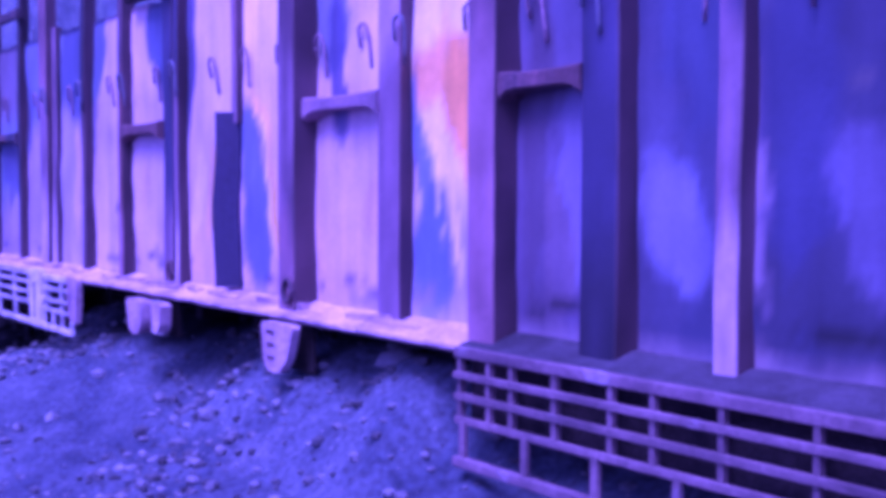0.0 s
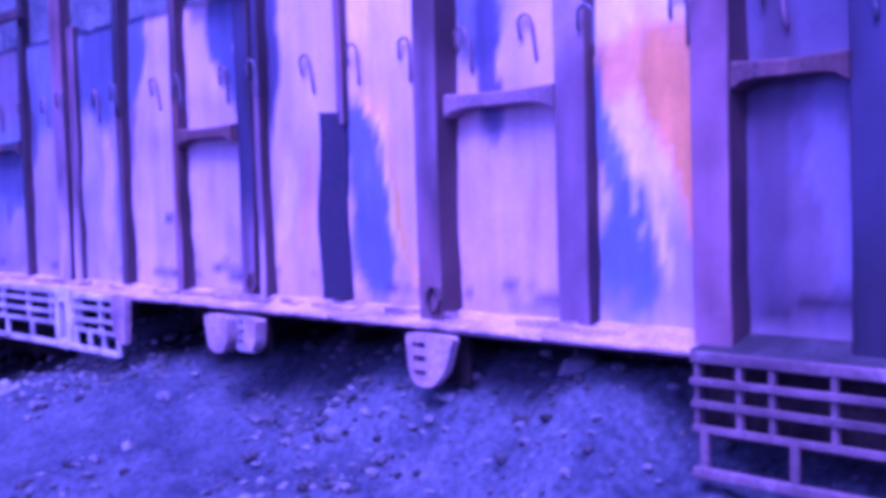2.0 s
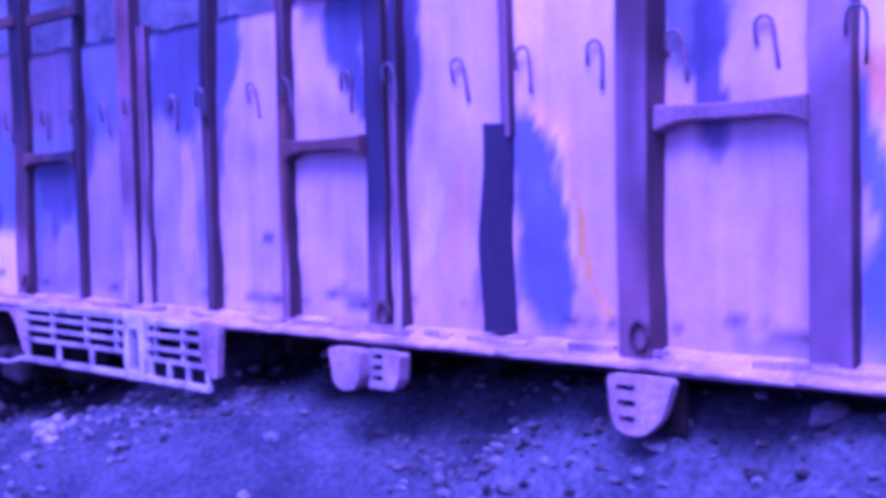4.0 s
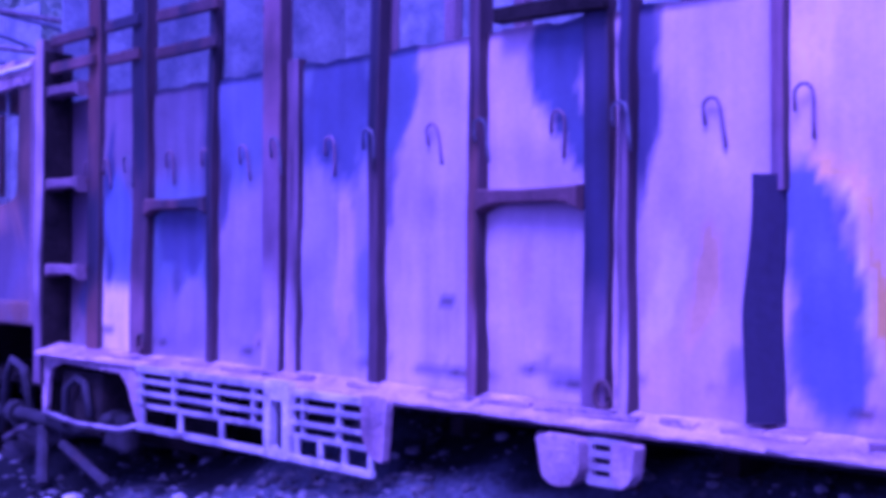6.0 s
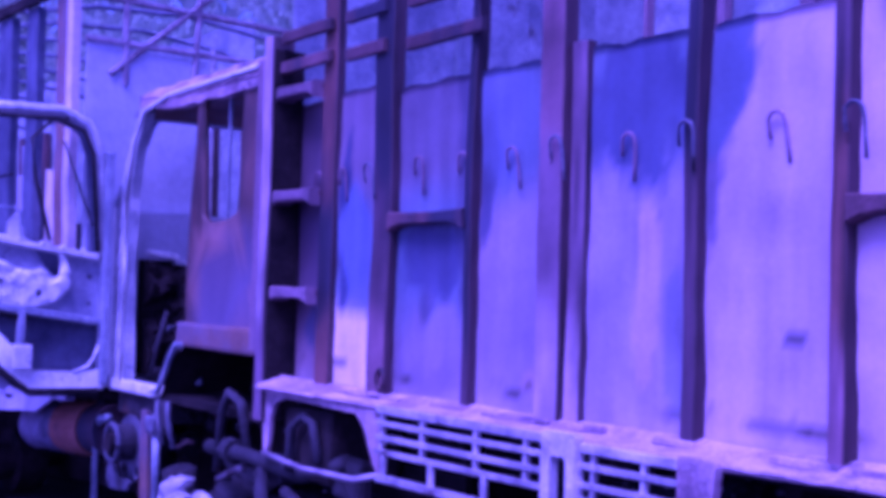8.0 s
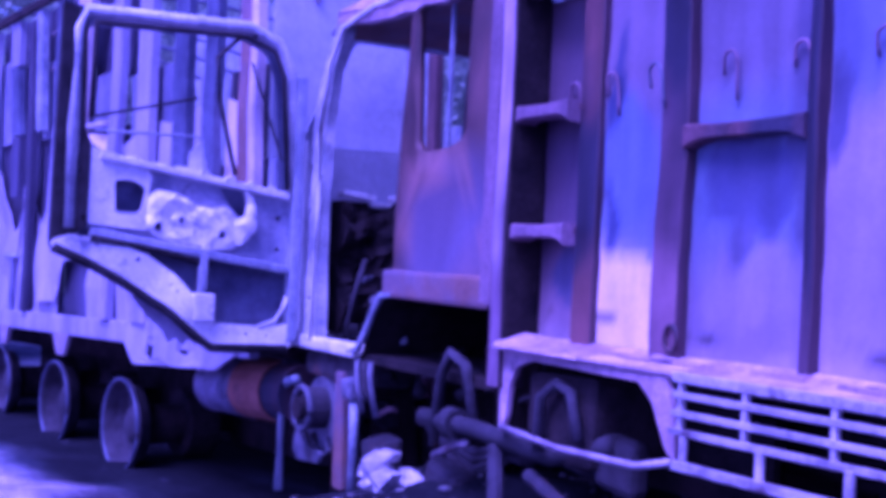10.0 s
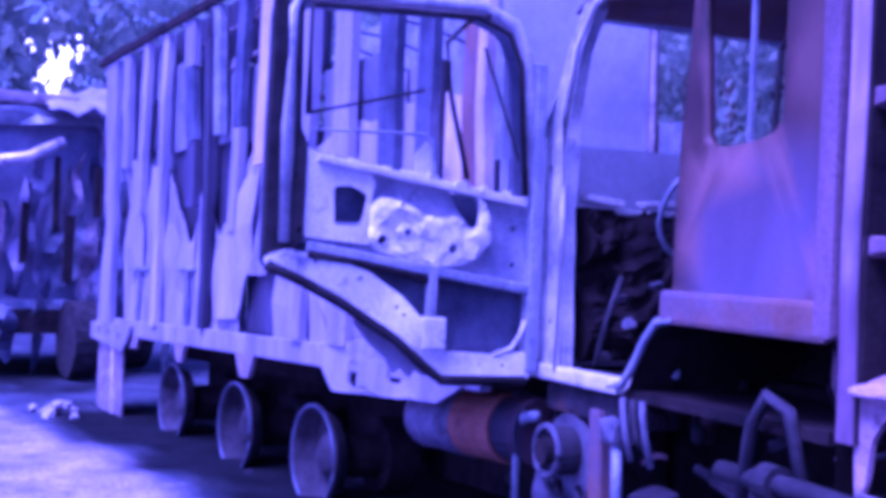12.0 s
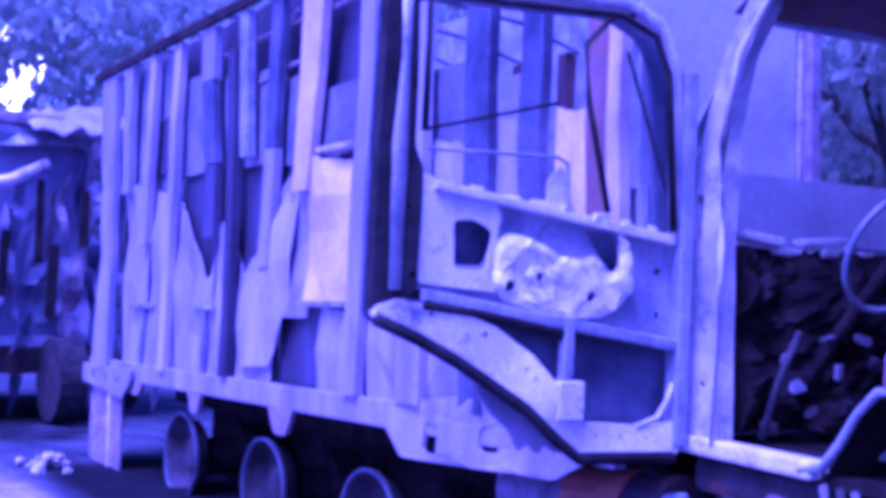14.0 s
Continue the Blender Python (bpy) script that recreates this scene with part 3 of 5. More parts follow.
def rib(x0, x1, front_y, z0, z1, tone, parent, seed):
    """A folded channel standing proud of the sheet, a little bent by the fire."""
    depth = PANEL_Y + 0.012 - front_y
    r = min(0.006, (x1 - x0) * 0.2)
    prof = [(x0 - 0.004, depth), (x0 - 0.002, depth - 0.015), (x0, r), (x0 + r, 0.0), ((x0 + x1) / 2, -0.001), (x1 - r, 0.0), (x1, r), (x1, depth - 0.015), (x1 + 0.002, depth)]
    bm = bmesh.new()
    rings, cols = [], []
    n = 70
    lo, mi, hi = (np.array(TONES[c]) for c in tone)
    for j in range(n + 1):
        z = z0 + (z1 - z0) * j / n
        dx = 0.010 * noise.noise(Vector((seed * 3.7, z * 1.4, 0))) + 0.003 * noise.noise(Vector((seed, z * 7, 5)))
        dy = 0.008 * noise.noise(Vector((seed * 5.1, z * 1.8, 9)))
        if z < 1.25:
            dx *= 1 - min(1, (1.25 - z) / 0.2)
        rings.append([bm.verts.new((x + dx, front_y + y + min(dy, 0.004), z)) for x, y in prof])
        for i in range(len(prof)):
            zz = z + 0.16 * fbm(seed * 2.3 + i * 0.3, z * 2.2, 1.0)
            a, b = ramp01(zz, 1.25, 1.5), ramp01(zz, 1.75, 2.0)
            c = lo * (1 - a) + (mi * (1 - b) + hi * b) * a
            # right-hand face: its shade is painted in together with rust
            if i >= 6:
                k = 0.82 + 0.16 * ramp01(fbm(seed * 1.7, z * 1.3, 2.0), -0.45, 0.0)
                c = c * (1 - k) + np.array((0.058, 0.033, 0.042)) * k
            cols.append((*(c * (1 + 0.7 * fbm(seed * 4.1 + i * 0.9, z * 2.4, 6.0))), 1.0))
    for a, b in zip(rings, rings[1:]):
        for k in range(len(prof) - 1):
            bm.faces.new((a[k], a[k + 1], b[k + 1], b[k]))
    bm.faces.new(rings[-1])
    bm.faces.new(rings[0])
    bm.verts.index_update()
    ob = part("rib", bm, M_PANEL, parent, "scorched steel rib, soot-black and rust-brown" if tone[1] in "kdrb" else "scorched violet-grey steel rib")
    at = ob.data.color_attributes.new("patina_shade", "FLOAT_COLOR", "POINT")
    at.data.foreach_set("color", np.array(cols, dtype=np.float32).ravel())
    return ob


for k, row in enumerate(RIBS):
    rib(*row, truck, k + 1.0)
# a sooty plate folded slantwise off the sheet under one of the ribs
bm = bmesh.new()
rows = []
for j in range(25):
    z = 1.10 + 0.64 * j / 24
    w = 0.006 * noise.noise(Vector((3.0, z * 4, 1.0)))
    narrow = 0.02 * ramp01(z, 1.35, 1.74)
    rows.append([bm.verts.new((x + w, y + w, z)) for x, y in ((-4.153 + narrow, 0.10), (-4.150 + narrow, 0.014), (-4.115 + narrow * 0.5, 0.045), (-4.080, 0.082), (-4.078, 0.10))])
for p, q in zip(rows, rows[1:]):
    for k in range(4):
        bm.faces.new((p[k], p[k + 1], q[k + 1], q[k]))
bm.faces.new(rows[0])
bm.faces.new(rows[-1])
part("folded_plate", bm, M_SCORCH, truck, "soot-blue folded plate")
for b0, b1, *_ in BAYS:
    sheet("side_panel", b0 + 0.002, b1 - 0.002, 1.045, TOP_Z if b0 > -7.62 else 2.27, PANEL_Y if b0 > -8 else 0.15, truck)

# cross rails inside the bays
for x0, x1, z, tone, out in ((-8.02, -7.685, 1.865, 0, 0.012), (-8.02, -7.685, 1.455, 0, 0.012), (-8.02, -7.685, 2.31, 0, 0.012), (-7.143, -6.674, 1.742, 1, 0.04), (-5.133, -4.724, 1.715, 1, 0.036), (-3.523, -3.072, 1.735, 0, 0.036), (-2.48, -2.166, 1.738, 1, 0.024)):
    bm = bmesh.new()
    n = 10
    prof = [(-0.016, 0.0), (0.016, 0.0), (0.022, 0.012), (0.022, 0.092), (-0.022, 0.092), (-0.022, 0.012)]
    rings = []
    for i in range(n + 1):
        x = x0 + (x1 - x0) * i / n
        flare = 0.03 * (abs(2 * i / n - 1) ** 5)
        sag = -0.006 * (1 - (2 * i / n - 1) ** 2)
        rings.append([bm.verts.new((x, min(out + y, 0.098), z + zz + sag - (flare if zz < 0 else 0))) for zz, y in prof])
    for a, b in zip(rings, rings[1:]):
        for k in range(len(prof)):
            bm.faces.new((a[k], a[(k + 1) % 6], b[(k + 1) % 6], b[k]))
    bm.faces.new(rings[0])
    bm.faces.new(rings[-1])
    part("cross_rail", bm, M_RIB if tone else M_RIB_PALE, truck)

for z in (1.865, 1.455, 2.31, 1.06):
    part("bay_shelf", wobble(box(-8.02, -7.68, 0.06, 0.15, z - 0.012, z + 0.012, bev=0.003), 0.003, 4.0, z), M_RIB, truck)
# black plates added at the corner bay to carry the posts' inner shade
part("post_web", box(-8.009, -7.996, 0.006, 0.15, 1.07, 2.5, bev=0.003), M_SOOT_SHADE, truck, "inner face of the corner post, its shade painted black")
part("post_web", box(-7.69, -7.675, 0.09, 0.15, 1.03, 2.5, bev=0.003), M_SOOT_SHADE, truck)

# open slats of the front bays, above the sheet
for x0, x1, z in ((-8.0, -7.6, 2.42), (-8.0, -7.6, 2.55), (-7.47, -7.18, 2.40), (-7.47, -7.18, 2.55), (-7.03, -6.58, 2.38), (-7.03, -6.58, 2.54)):
    part("slat", wobble(box(x0, x1, 0.03, 0.06, z - 0.025, z + 0.025, bev=0.006), 0.006, 3.0, z), M_RIB, truck)


# rope hooks in a row along the body
def hook_mesh():
    pts = [(-0.026, -0.004, -0.03), (-0.027, -0.008, 0.0)]
    pts += [(-0.027 * math.cos(a), -0.012, 0.028 * math.sin(a) + 0.012) for a in [k * math.pi / 7 for k in range(1, 7)]]
    pts += [(0.027, -0.008, 0.0), (0.028, -0.004, -0.06), (0.028, 0.0, -0.10)]
    return tube(pts, 0.0052, 7)


hook_data = {}
for k in range(24):
    x = -1.5875 - 0.2705 * k
    on_rib = [r for r in RIBS if r[0] - 0.03 < x < r[1] + 0.03]
    face = min([r[2] for r in on_rib] + [PANEL_Y if x > -7.6 else 0.145])
    kind = bool(on_rib)
    if kind not in hook_data:
        ob = part("rope_hook", hook_mesh(), M_STEEL if kind else M_RIB_PALE, truck, smooth=True)
        hook_data[kind] = ob.data
    else:
        ob = new("rope_hook", hook_data[kind])
        ob.parent = truck
    ob.matrix_local = pose(x, face - 0.006, 1.92 + 0.006 * math.sin(k * 2.3), 0, 6 * math.sin(k * 1.7), 0)

# deck, its edge rail and the ledge at the foot of the sheets
part("deck", box(-8.08, 1.2, 0.10, 2.4, 1.0, 1.035, bev=0.005), M_SOOT_SHADE, truck)


def edge_rail(x0, x1, mat, label):
    bm = bmesh.new()
    n = int((x1 - x0) / 0.06)
    rings = []
    for i in range(n + 1):
        x = x0 + (x1 - x0) * i / n
        w = 0.006 * noise.noise(Vector((x * 2.3, 0, 0))) + 0.004 * noise.noise(Vector((x * 9, 2, 0)))
        rings.append([bm.verts.new((x, y + w * 0.8, z + w)) for y, z in ((0.09, 1.092), (0.045, 1.078), (0.01, 1.064), (-0.02, 1.058), (-0.030, 1.053), (-0.031, 1.042), (-0.026, 1.036), (0.02, 1.034), (0.12, 1.03))])
    for a, b in zip(rings, rings[1:]):
        for k in range(8):
            bm.faces.new((a[k], a[k + 1], b[k + 1], b[k]))
    part("edge_rail", bm, mat, truck, label, smooth=True)


for k in range(11):
    a, c = -8.0 + k * 0.493, -8.0 + (k + 1) * 0.493 - 0.004
    part("rail_lip", tube([(a + (c - a) * i / 8, -0.031 + 0.004 * noise.noise(Vector((a * 3 + i, 1, 0))), 1.046 + 0.006 * noise.noise(Vector((a * 2.3 + i * 0.7, 5, 0)))) for i in range(9)], 0.0065, 6), M_LEDGE, truck, smooth=True)
edge_rail(-8.01, -2.575, M_LEDGE, "pale burnt steel edge rail")
edge_rail(-2.57, 1.1, M_UNDER, "dark steel edge rail")
for x in np.arange(-7.7, 1.0, 0.55):
    part("cross_member", box(x, x + 0.06, 0.3, 2.35, 0.90, 0.985), M_SOOT_SHADE, truck)
for y in (0.75, 1.55):
    part("chassis_rail", box(-10.3, 1.2, y, y + 0.09, 0.68, 0.90, bev=0.01), M_SOOT_SHADE, truck)
# small loops at rib feet
for x, y, z in ((-3.55, -0.004, 1.13), (-4.63, 0.045, 1.13), (-7.15, 0.038, 1.14)):
    part("tie_ring", tube([(x + 0.028 * math.cos(a), y, z + 0.04 * math.sin(a)) for a in [k * math.tau / 10 for k in range(10)]], 0.008, 6, closed=True), M_RIB, truck, smooth=True)
# crumpled strips on the ledge
rnd = random.Random(3)
for k in range(26):
    x = rnd.uniform(-7.5, -2.9)
    bm = wobble(box(x, x + rnd.uniform(0.08, 0.25), 0.02, 0.05, 1.068, 1.073 + rnd.uniform(0.003, 0.016), bev=0.003), 0.014, 9.0, k)
    part("ledge_scrap", bm, M_LEDGE, truck)

# far side of the body, seen above the near side
for k in range(17):
    x = -8.08 + k * 0.55
    ob = part("far_panel", wobble(box(x, x + 0.54, 2.34, 2.35, 1.04, 3.7), 0.006, 2.0, k), M_GREY, truck)
    part("far_rib", box(x - 0.04, x + 0.05, 2.27, 2.335, 1.04, 3.7, bev=0.008), M_RIB_PALE, truck)
for k in range(5):
    y = 0.12 + k * 0.45
    part("tailgate_panel", wobble(box(1.15, 1.17, y, y + 0.44, 1.04, 2.95), 0.006, 2.0, k + 9.0), M_GREY, truck)
    part("headboard_panel", wobble(box(-8.06, -8.05, y, y + 0.44, 1.04, 3.3), 0.006, 2.0, k), M_GREY, truck)
part("top_rail", wobble(box(-8.05, 0.8, 2.26, 2.33, 3.68, 3.74, bev=0.01), 0.01, 1.0, 4), M_RIB, truck)
part("tarp_edge", wobble(box(-5.05, -4.62, 0.015, 0.06, 2.24, 2.29, bev=0.008), 0.02, 6.0, 4), M_SOOT_SHADE, truck)


# ---- brackets and side guards ----
def front(u, v, w):
    return (u, -0.035 - w, v)


part("support_bracket", plate(rounded([(-4.77, 1.02), (-4.745, 0.90), (-4.70, 0.878), (-4.64, 0.885), (-4.61, 0.93), (-4.61, 1.02)], 0.02), [], front, 0.05), M_LEDGE, truck, "pale steel bracket")
part("support_bracket", plate(rounded([(-4.50, 1.02), (-4.50, 0.92), (-4.46, 0.90), (-4.43, 0.93), (-4.42, 1.02)], 0.015), [], front, 0.05), M_LEDGE, truck, "pale steel bracket")
part("support_bracket", plate(rounded(rect(-4.62, -4.49, 0.89, 1.02), 0.01), [rounded(rect(-4.60, -4.51, 0.985, 1.005), 0.006), rounded(rect(-4.60, -4.51, 0.95, 0.968), 0.006), rounded(rect(-4.60, -4.51, 0.915, 0.933), 0.006)], lambda u, v, w: (u, -0.02 - w, v), 0.02), M_GUARD, truck, "slotted steel bracket")
part("support_bracket", plate(rounded([(-3.62, 1.03), (-3.605, 0.90), (-3.57, 0.868), (-3.50, 0.868), (-3.44, 0.92), (-3.40, 1.03)], 0.025), [rounded(rect(-3.59, -3.525, 0.985, 1.003), 0.008), rounded(rect(-3.585, -3.525, 0.942, 0.962), 0.008), rounded(rect(-3.58, -3.525, 0.90, 0.918), 0.008)], front, 0.03), M_LEDGE, truck, "pale tapered steel bracket with three slots")
# black sheets added for the shade behind guard bars and bracket slots
part("guard_backing", box(-2.55, 0.5, 0.0, 0.02, 0.84, 1.02), M_SOOT_SHADE, truck)
part("backing_plate", box(-3.62, -3.42, 0.02, 0.03, 0.87, 1.02), M_SOOT_SHADE, truck)
part("backing_plate", box(-4.63, -4.48, 0.02, 0.03, 0.88, 1.02), M_SOOT_SHADE, truck)


def guard(x0, x1, zs, uprights, mat, label, drop=None, gap=()):
    g = part("side_guard", box(x0, x1, -0.055, -0.03, zs[0] - 0.015, zs[0] + 0.012, bev=0.004), mat, truck, label)
    for k, z in enumerate(zs[1:]):
        part("guard_bar", wobble(box(x0, x1, -0.056, -0.038, z - 0.009, z + 0.009, bev=0.003), 0.009, 2.2, z * 9 + x0), mat, g)
    for x in uprights:
        part("guard_upright", box(x - 0.008, x + 0.008, -0.05, -0.03, zs[-1], zs[0], bev=0.003), mat, g)
    if drop:
        a, c, z = drop
        part("guard_bar", wobble(box(a, c, -0.07, -0.045, z - 0.013, z + 0.013, bev=0.005), 0.01, 1.4, 3.0), mat, g)
        for x in np.linspace(a + 0.03, c - 0.02, 4):
            part("guard_upright", box(x - 0.011, x + 0.011, -0.06, -0.045, z, zs[-1], bev=0.003), mat, g)
    return g


guard(-2.555, -0.6, (1.045, 0.985, 0.925, 0.868), [-2.54, -2.42, -2.33, -2.17, -1.98, -1.85, -1.66, -1.43, -1.2, -1.0, -0.8], M_GUARD_DIM, "weathered rusty steel side guard of flat bars", drop=(-2.545, -1.75, 0.765))
guard(-7.03, -6.1, (1.045, 0.995, 0.945, 0.895), [-7.0, -6.75, -6.45, -6.2], M_GUARD_PALE, "bare pale steel side guard, its bars bent", drop=(-7.0, -6.08, 0.80))
guard(-5.95, -5.46, (1.035, 0.985, 0.93, 0.88), [-5.9, -5.7], M_GUARD_PALE, "bare pale steel side guard, its bars bent", drop=(-5.95, -5.5, 0.80))
part("guard_post", plate(rounded([(-6.10, 1.07), (-6.10, 0.79), (-5.95, 0.79), (-5.95, 1.07)], 0.02), [rounded(rect(-6.06, -5.99, 0.82, 1.0), 0.02)], front, 0.035), M_GUARD_PALE, truck, "pale steel guard post")
part("guard_post", plate(rounded([(-5.56, 1.06), (-5.56, 0.93), (-5.52, 0.86), (-5.45, 0.84), (-5.43, 1.06)], 0.02), [], front, 0.03), M_LEDGE, truck, "pale steel guard post")
# bracket frame around the step locker, below the front of the body
part("locker_frame", plate(rounded([(-8.035, 1.05), (-8.035, 0.86), (-8.025, 0.75), (-8.005, 0.745), (-7.985, 0.80), (-7.965, 0.92), (-7.91, 0.985), (-7.82, 1.012), (-7.21, 1.010), (-7.14, 0.96), (-7.07, 0.83), (-7.03, 0.80), (-7.03, 0.88), (-7.08, 1.035)], 0.015), [], lambda u, v, w: (u, 0.02 - 0.05 * ramp01(u, -8.0, -7.1) + w, v), 0.02, bend=0.015, cut=0.1), M_LEDGE, truck, "pale scorched arch frame")
part("frame_bar", tube([(-8.01, 0.02, 0.765), (-7.6, -0.03, 0.755), (-7.2, -0.03, 0.765), (-7.05, -0.03, 0.80)], 0.011, 7), M_GUARD, truck, smooth=True)
# black plate added for the shade inside the arch frame
part("backing_plate", box(-8.0, -7.1, 0.42, 0.45, 0.6, 1.0), M_SOOT_SHADE, truck)
part("step_locker", wobble(box(-7.9, -7.5, 0.05, 0.4, 0.68, 0.98, bev=0.03), 0.03, 4.0), M_SOOT_SHADE, truck)
part("locker_pipe", tube([(-7.75, 0.0, 0.72), (-7.74, 0.0, 0.9), (-7.68, 0.02, 0.95), (-7.6, 0.02, 0.93), (-7.55, 0.02, 0.78)], 0.02, 8), M_UNDER, truck, smooth=True)


# ---- first burnt truck: cab ----
def side(u, v, w):
    return (u, 0.10 + w, v)


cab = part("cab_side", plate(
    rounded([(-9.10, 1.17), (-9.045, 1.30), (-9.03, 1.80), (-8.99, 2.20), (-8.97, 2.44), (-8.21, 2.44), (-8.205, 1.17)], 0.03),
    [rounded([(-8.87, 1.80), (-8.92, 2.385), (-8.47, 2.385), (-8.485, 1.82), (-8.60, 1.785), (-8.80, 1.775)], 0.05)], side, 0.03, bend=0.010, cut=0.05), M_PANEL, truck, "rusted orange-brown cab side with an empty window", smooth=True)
cols = []
for v in cab.data.vertices:
    x, _, z = v.co
    d = math.hypot((x + 8.60) / 0.30, (z - 1.50) / 0.36) + 0.9 * fbm(x * 4, z * 2, 2.0)
    k = 0.9 * (1 - ramp01(d, 0.4, 1.15))
    # rust colour, evenly darker above z 1.75
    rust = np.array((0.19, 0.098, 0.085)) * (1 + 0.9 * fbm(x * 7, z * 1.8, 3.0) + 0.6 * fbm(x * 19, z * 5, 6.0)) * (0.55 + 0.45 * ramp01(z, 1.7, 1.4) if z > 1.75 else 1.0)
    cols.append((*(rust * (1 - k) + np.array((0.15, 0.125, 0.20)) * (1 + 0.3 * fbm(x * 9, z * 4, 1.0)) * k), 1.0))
at = cab.data.color_attributes.new("patina_shade", "FLOAT_COLOR", "POINT")
at.data.foreach_set("color", np.array(cols, dtype=np.float32).ravel())
part("cab_step_fold", wobble(box(-9.08, -8.21, 0.065, 0.10, 1.165, 1.285, bev=0.018), 0.008, 4.0), M_RUST, truck)
part("rear_pillar", wobble(box(-8.27, -8.19, 0.06, 0.16, 1.17, 2.5, bev=0.015), 0.006, 2.0), M_RIB_PALE, truck)
part("window_rod", box(-8.71, -8.695, 0.14, 0.155, 1.78, 2.40), M_GREY, truck)
part("window_frame", tube([(-8.60, 0.16, 1.80), (-8.58, 0.16, 2.08), (-8.52, 0.16, 2.14)], 0.012, 6), M_TRIM, truck)
part("front_pillar", plate(rounded([(-10.11, 0.90), (-9.835, 0.90), (-9.83, 1.6), (-9.845, 1.95), (-9.77, 2.25), (-9.63, 2.40), (-9.72, 2.48), (-9.87, 2.30), (-9.97, 2.0), (-10.10, 1.7)], 0.03),
     [circle(-9.93, 1.118, 0.016), circle(-9.93, 1.30, 0.010), circle(-9.96, 1.55, 0.012), rounded(rect(-10.0, -9.96, 1.62, 1.78), 0.015), circle(-9.88, 1.0, 0.01)], side, 0.05, bend=0.02, cut=0.12), M_ASH_DULL, truck, "burnt pale grey door pillar with bolt holes")
part("pillar_lip", tube([(-9.835, 0.085, 0.92), (-9.83, 0.085, 1.6), (-9.845, 0.085, 1.95), (-9.77, 0.085, 2.25), (-9.63, 0.085, 2.41), (-9.3, 0.085, 2.46), (-8.6, 0.085, 2.47), (-8.22, 0.085, 2.48)], 0.014, 8), M_ASH, truck, smooth=True)
part("pillar_fold", box(-10.03, -10.01, 0.07, 0.10, 0.95, 1.9, bev=0.004), M_ASH, truck)
bm = bmesh.new()
rows = []
for i in range(41):
    x = -9.74 + 1.53 * i / 40
    low = 2.385 + 0.05 * ramp01(-x, 9.2, 9.74) + 0.012 * noise.noise(Vector((x * 9, 0, 0)))
    crease = 0.018 * noise.noise(Vector((x * 6, 3, 0)))
    rows.append([bm.verts.new((x, y + crease, z + 0.012 * noise.noise(Vector((x * 8, z * 9, 5))))) for y, z in ((0.13, low - 0.005), (0.088, low), (0.09, low + 0.05), (0.083, low + 0.055), (0.125, 2.525), (0.19, 2.54))])
for p, q in zip(rows, rows[1:]):
    for k in range(5):
        bm.faces.new((p[k], p[k + 1], q[k + 1], q[k]))
part("roof_header", bm, M_LEDGE, truck, "pale crumpled roof edge of the cab")
bm = bmesh.new()
n, mcount = 16, 14
grid = [[bm.verts.new((-9.85 + 1.65 * i / n, 0.12 + 2.1 * j / mcount, 2.50 - 0.10 * max(0, 1 - i / 3.5) ** 2 + 0.02 * fbm(i * 0.4, j * 0.4))) for i in range(n + 1)] for j in range(mcount + 1)]
for j in range(mcount):
    for i in range(n):
        bm.faces.new((grid[j][i], grid[j][i + 1], grid[j + 1][i + 1], grid[j + 1][i]))
made = bmesh.ops.extrude_face_region(bm, geom=bm.faces[:])
for v in [g for g in made["geom"] if isinstance(g, bmesh.types.BMVert)]:
    v.co.z += 0.012
part("cab_roof", bm, M_RUST, truck, "warped rusted cab roof", smooth=True)
part("cab_rear_wall", plate(rounded(rect(0.12, 2.2, 1.0, 2.48), 0.05), [rounded(rect(0.5, 1.8, 1.75, 2.25), 0.06)], lambda u, v, w: (-8.24 + w, u, v), 0.02), M_RIB, truck)
# far side of the cab with an empty door opening
part("cab_far_side", plate(rounded([(-10.2, 0.9), (-10.2, 1.75), (-9.8, 2.48), (-8.24, 2.48), (-8.24, 0.9)], 0.03), [rounded([(-10.0, 1.0), (-10.0, 1.75), (-9.68, 2.36), (-8.95, 2.36), (-8.95, 1.0)], 0.05), rounded(rect(-8.85, -8.4, 1.75, 2.3), 0.04)], lambda u, v, w: (u, 2.2 + w, v), 0.03), M_GREY, truck)
part("windscreen_frame", plate(rounded([(0.12, 1.05), (0.12, 1.9), (0.22, 2.5), (2.1, 2.5), (2.2, 1.9), (2.2, 1.05)], 0.05), [rounded([(0.17, 1.89), (0.27, 2.40), (2.05, 2.40), (2.13, 1.89)], 0.05)], lambda u, v, w: (-10.14 - w + max(0, v - 1.9) * 0.5, u, v), 0.03, bend=0.02, cut=0.2), M_GREY, truck, "burnt windscreen frame with no glass")
part("cab_floor", wobble(box(-10.1, -8.24, 0.13, 2.2, 0.86, 0.90), 0.01, 3.0), M_SOOT_SHADE, truck)
part("door_sill", wobble(box(-10.1, -9.37, 0.075, 0.16, 0.875, 0.935, bev=0.015), 0.008, 5.0), M_ASH, truck, "pale ashen door sill")
part("arch_lip", tube([(-9.42, 0.09, 0.90), (-9.33, 0.09, 0.92), (-9.26, 0.09, 1.0), (-9.19, 0.09, 1.10), (-9.11, 0.085, 1.17), (-9.0, 0.08, 1.185)], 0.015, 8), M_GREY, truck, smooth=True)
# wheel arch, drawn black so that its colour holds the inner shade
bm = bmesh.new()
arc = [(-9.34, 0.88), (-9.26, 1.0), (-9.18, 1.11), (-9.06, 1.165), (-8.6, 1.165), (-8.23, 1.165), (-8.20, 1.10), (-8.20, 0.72)]
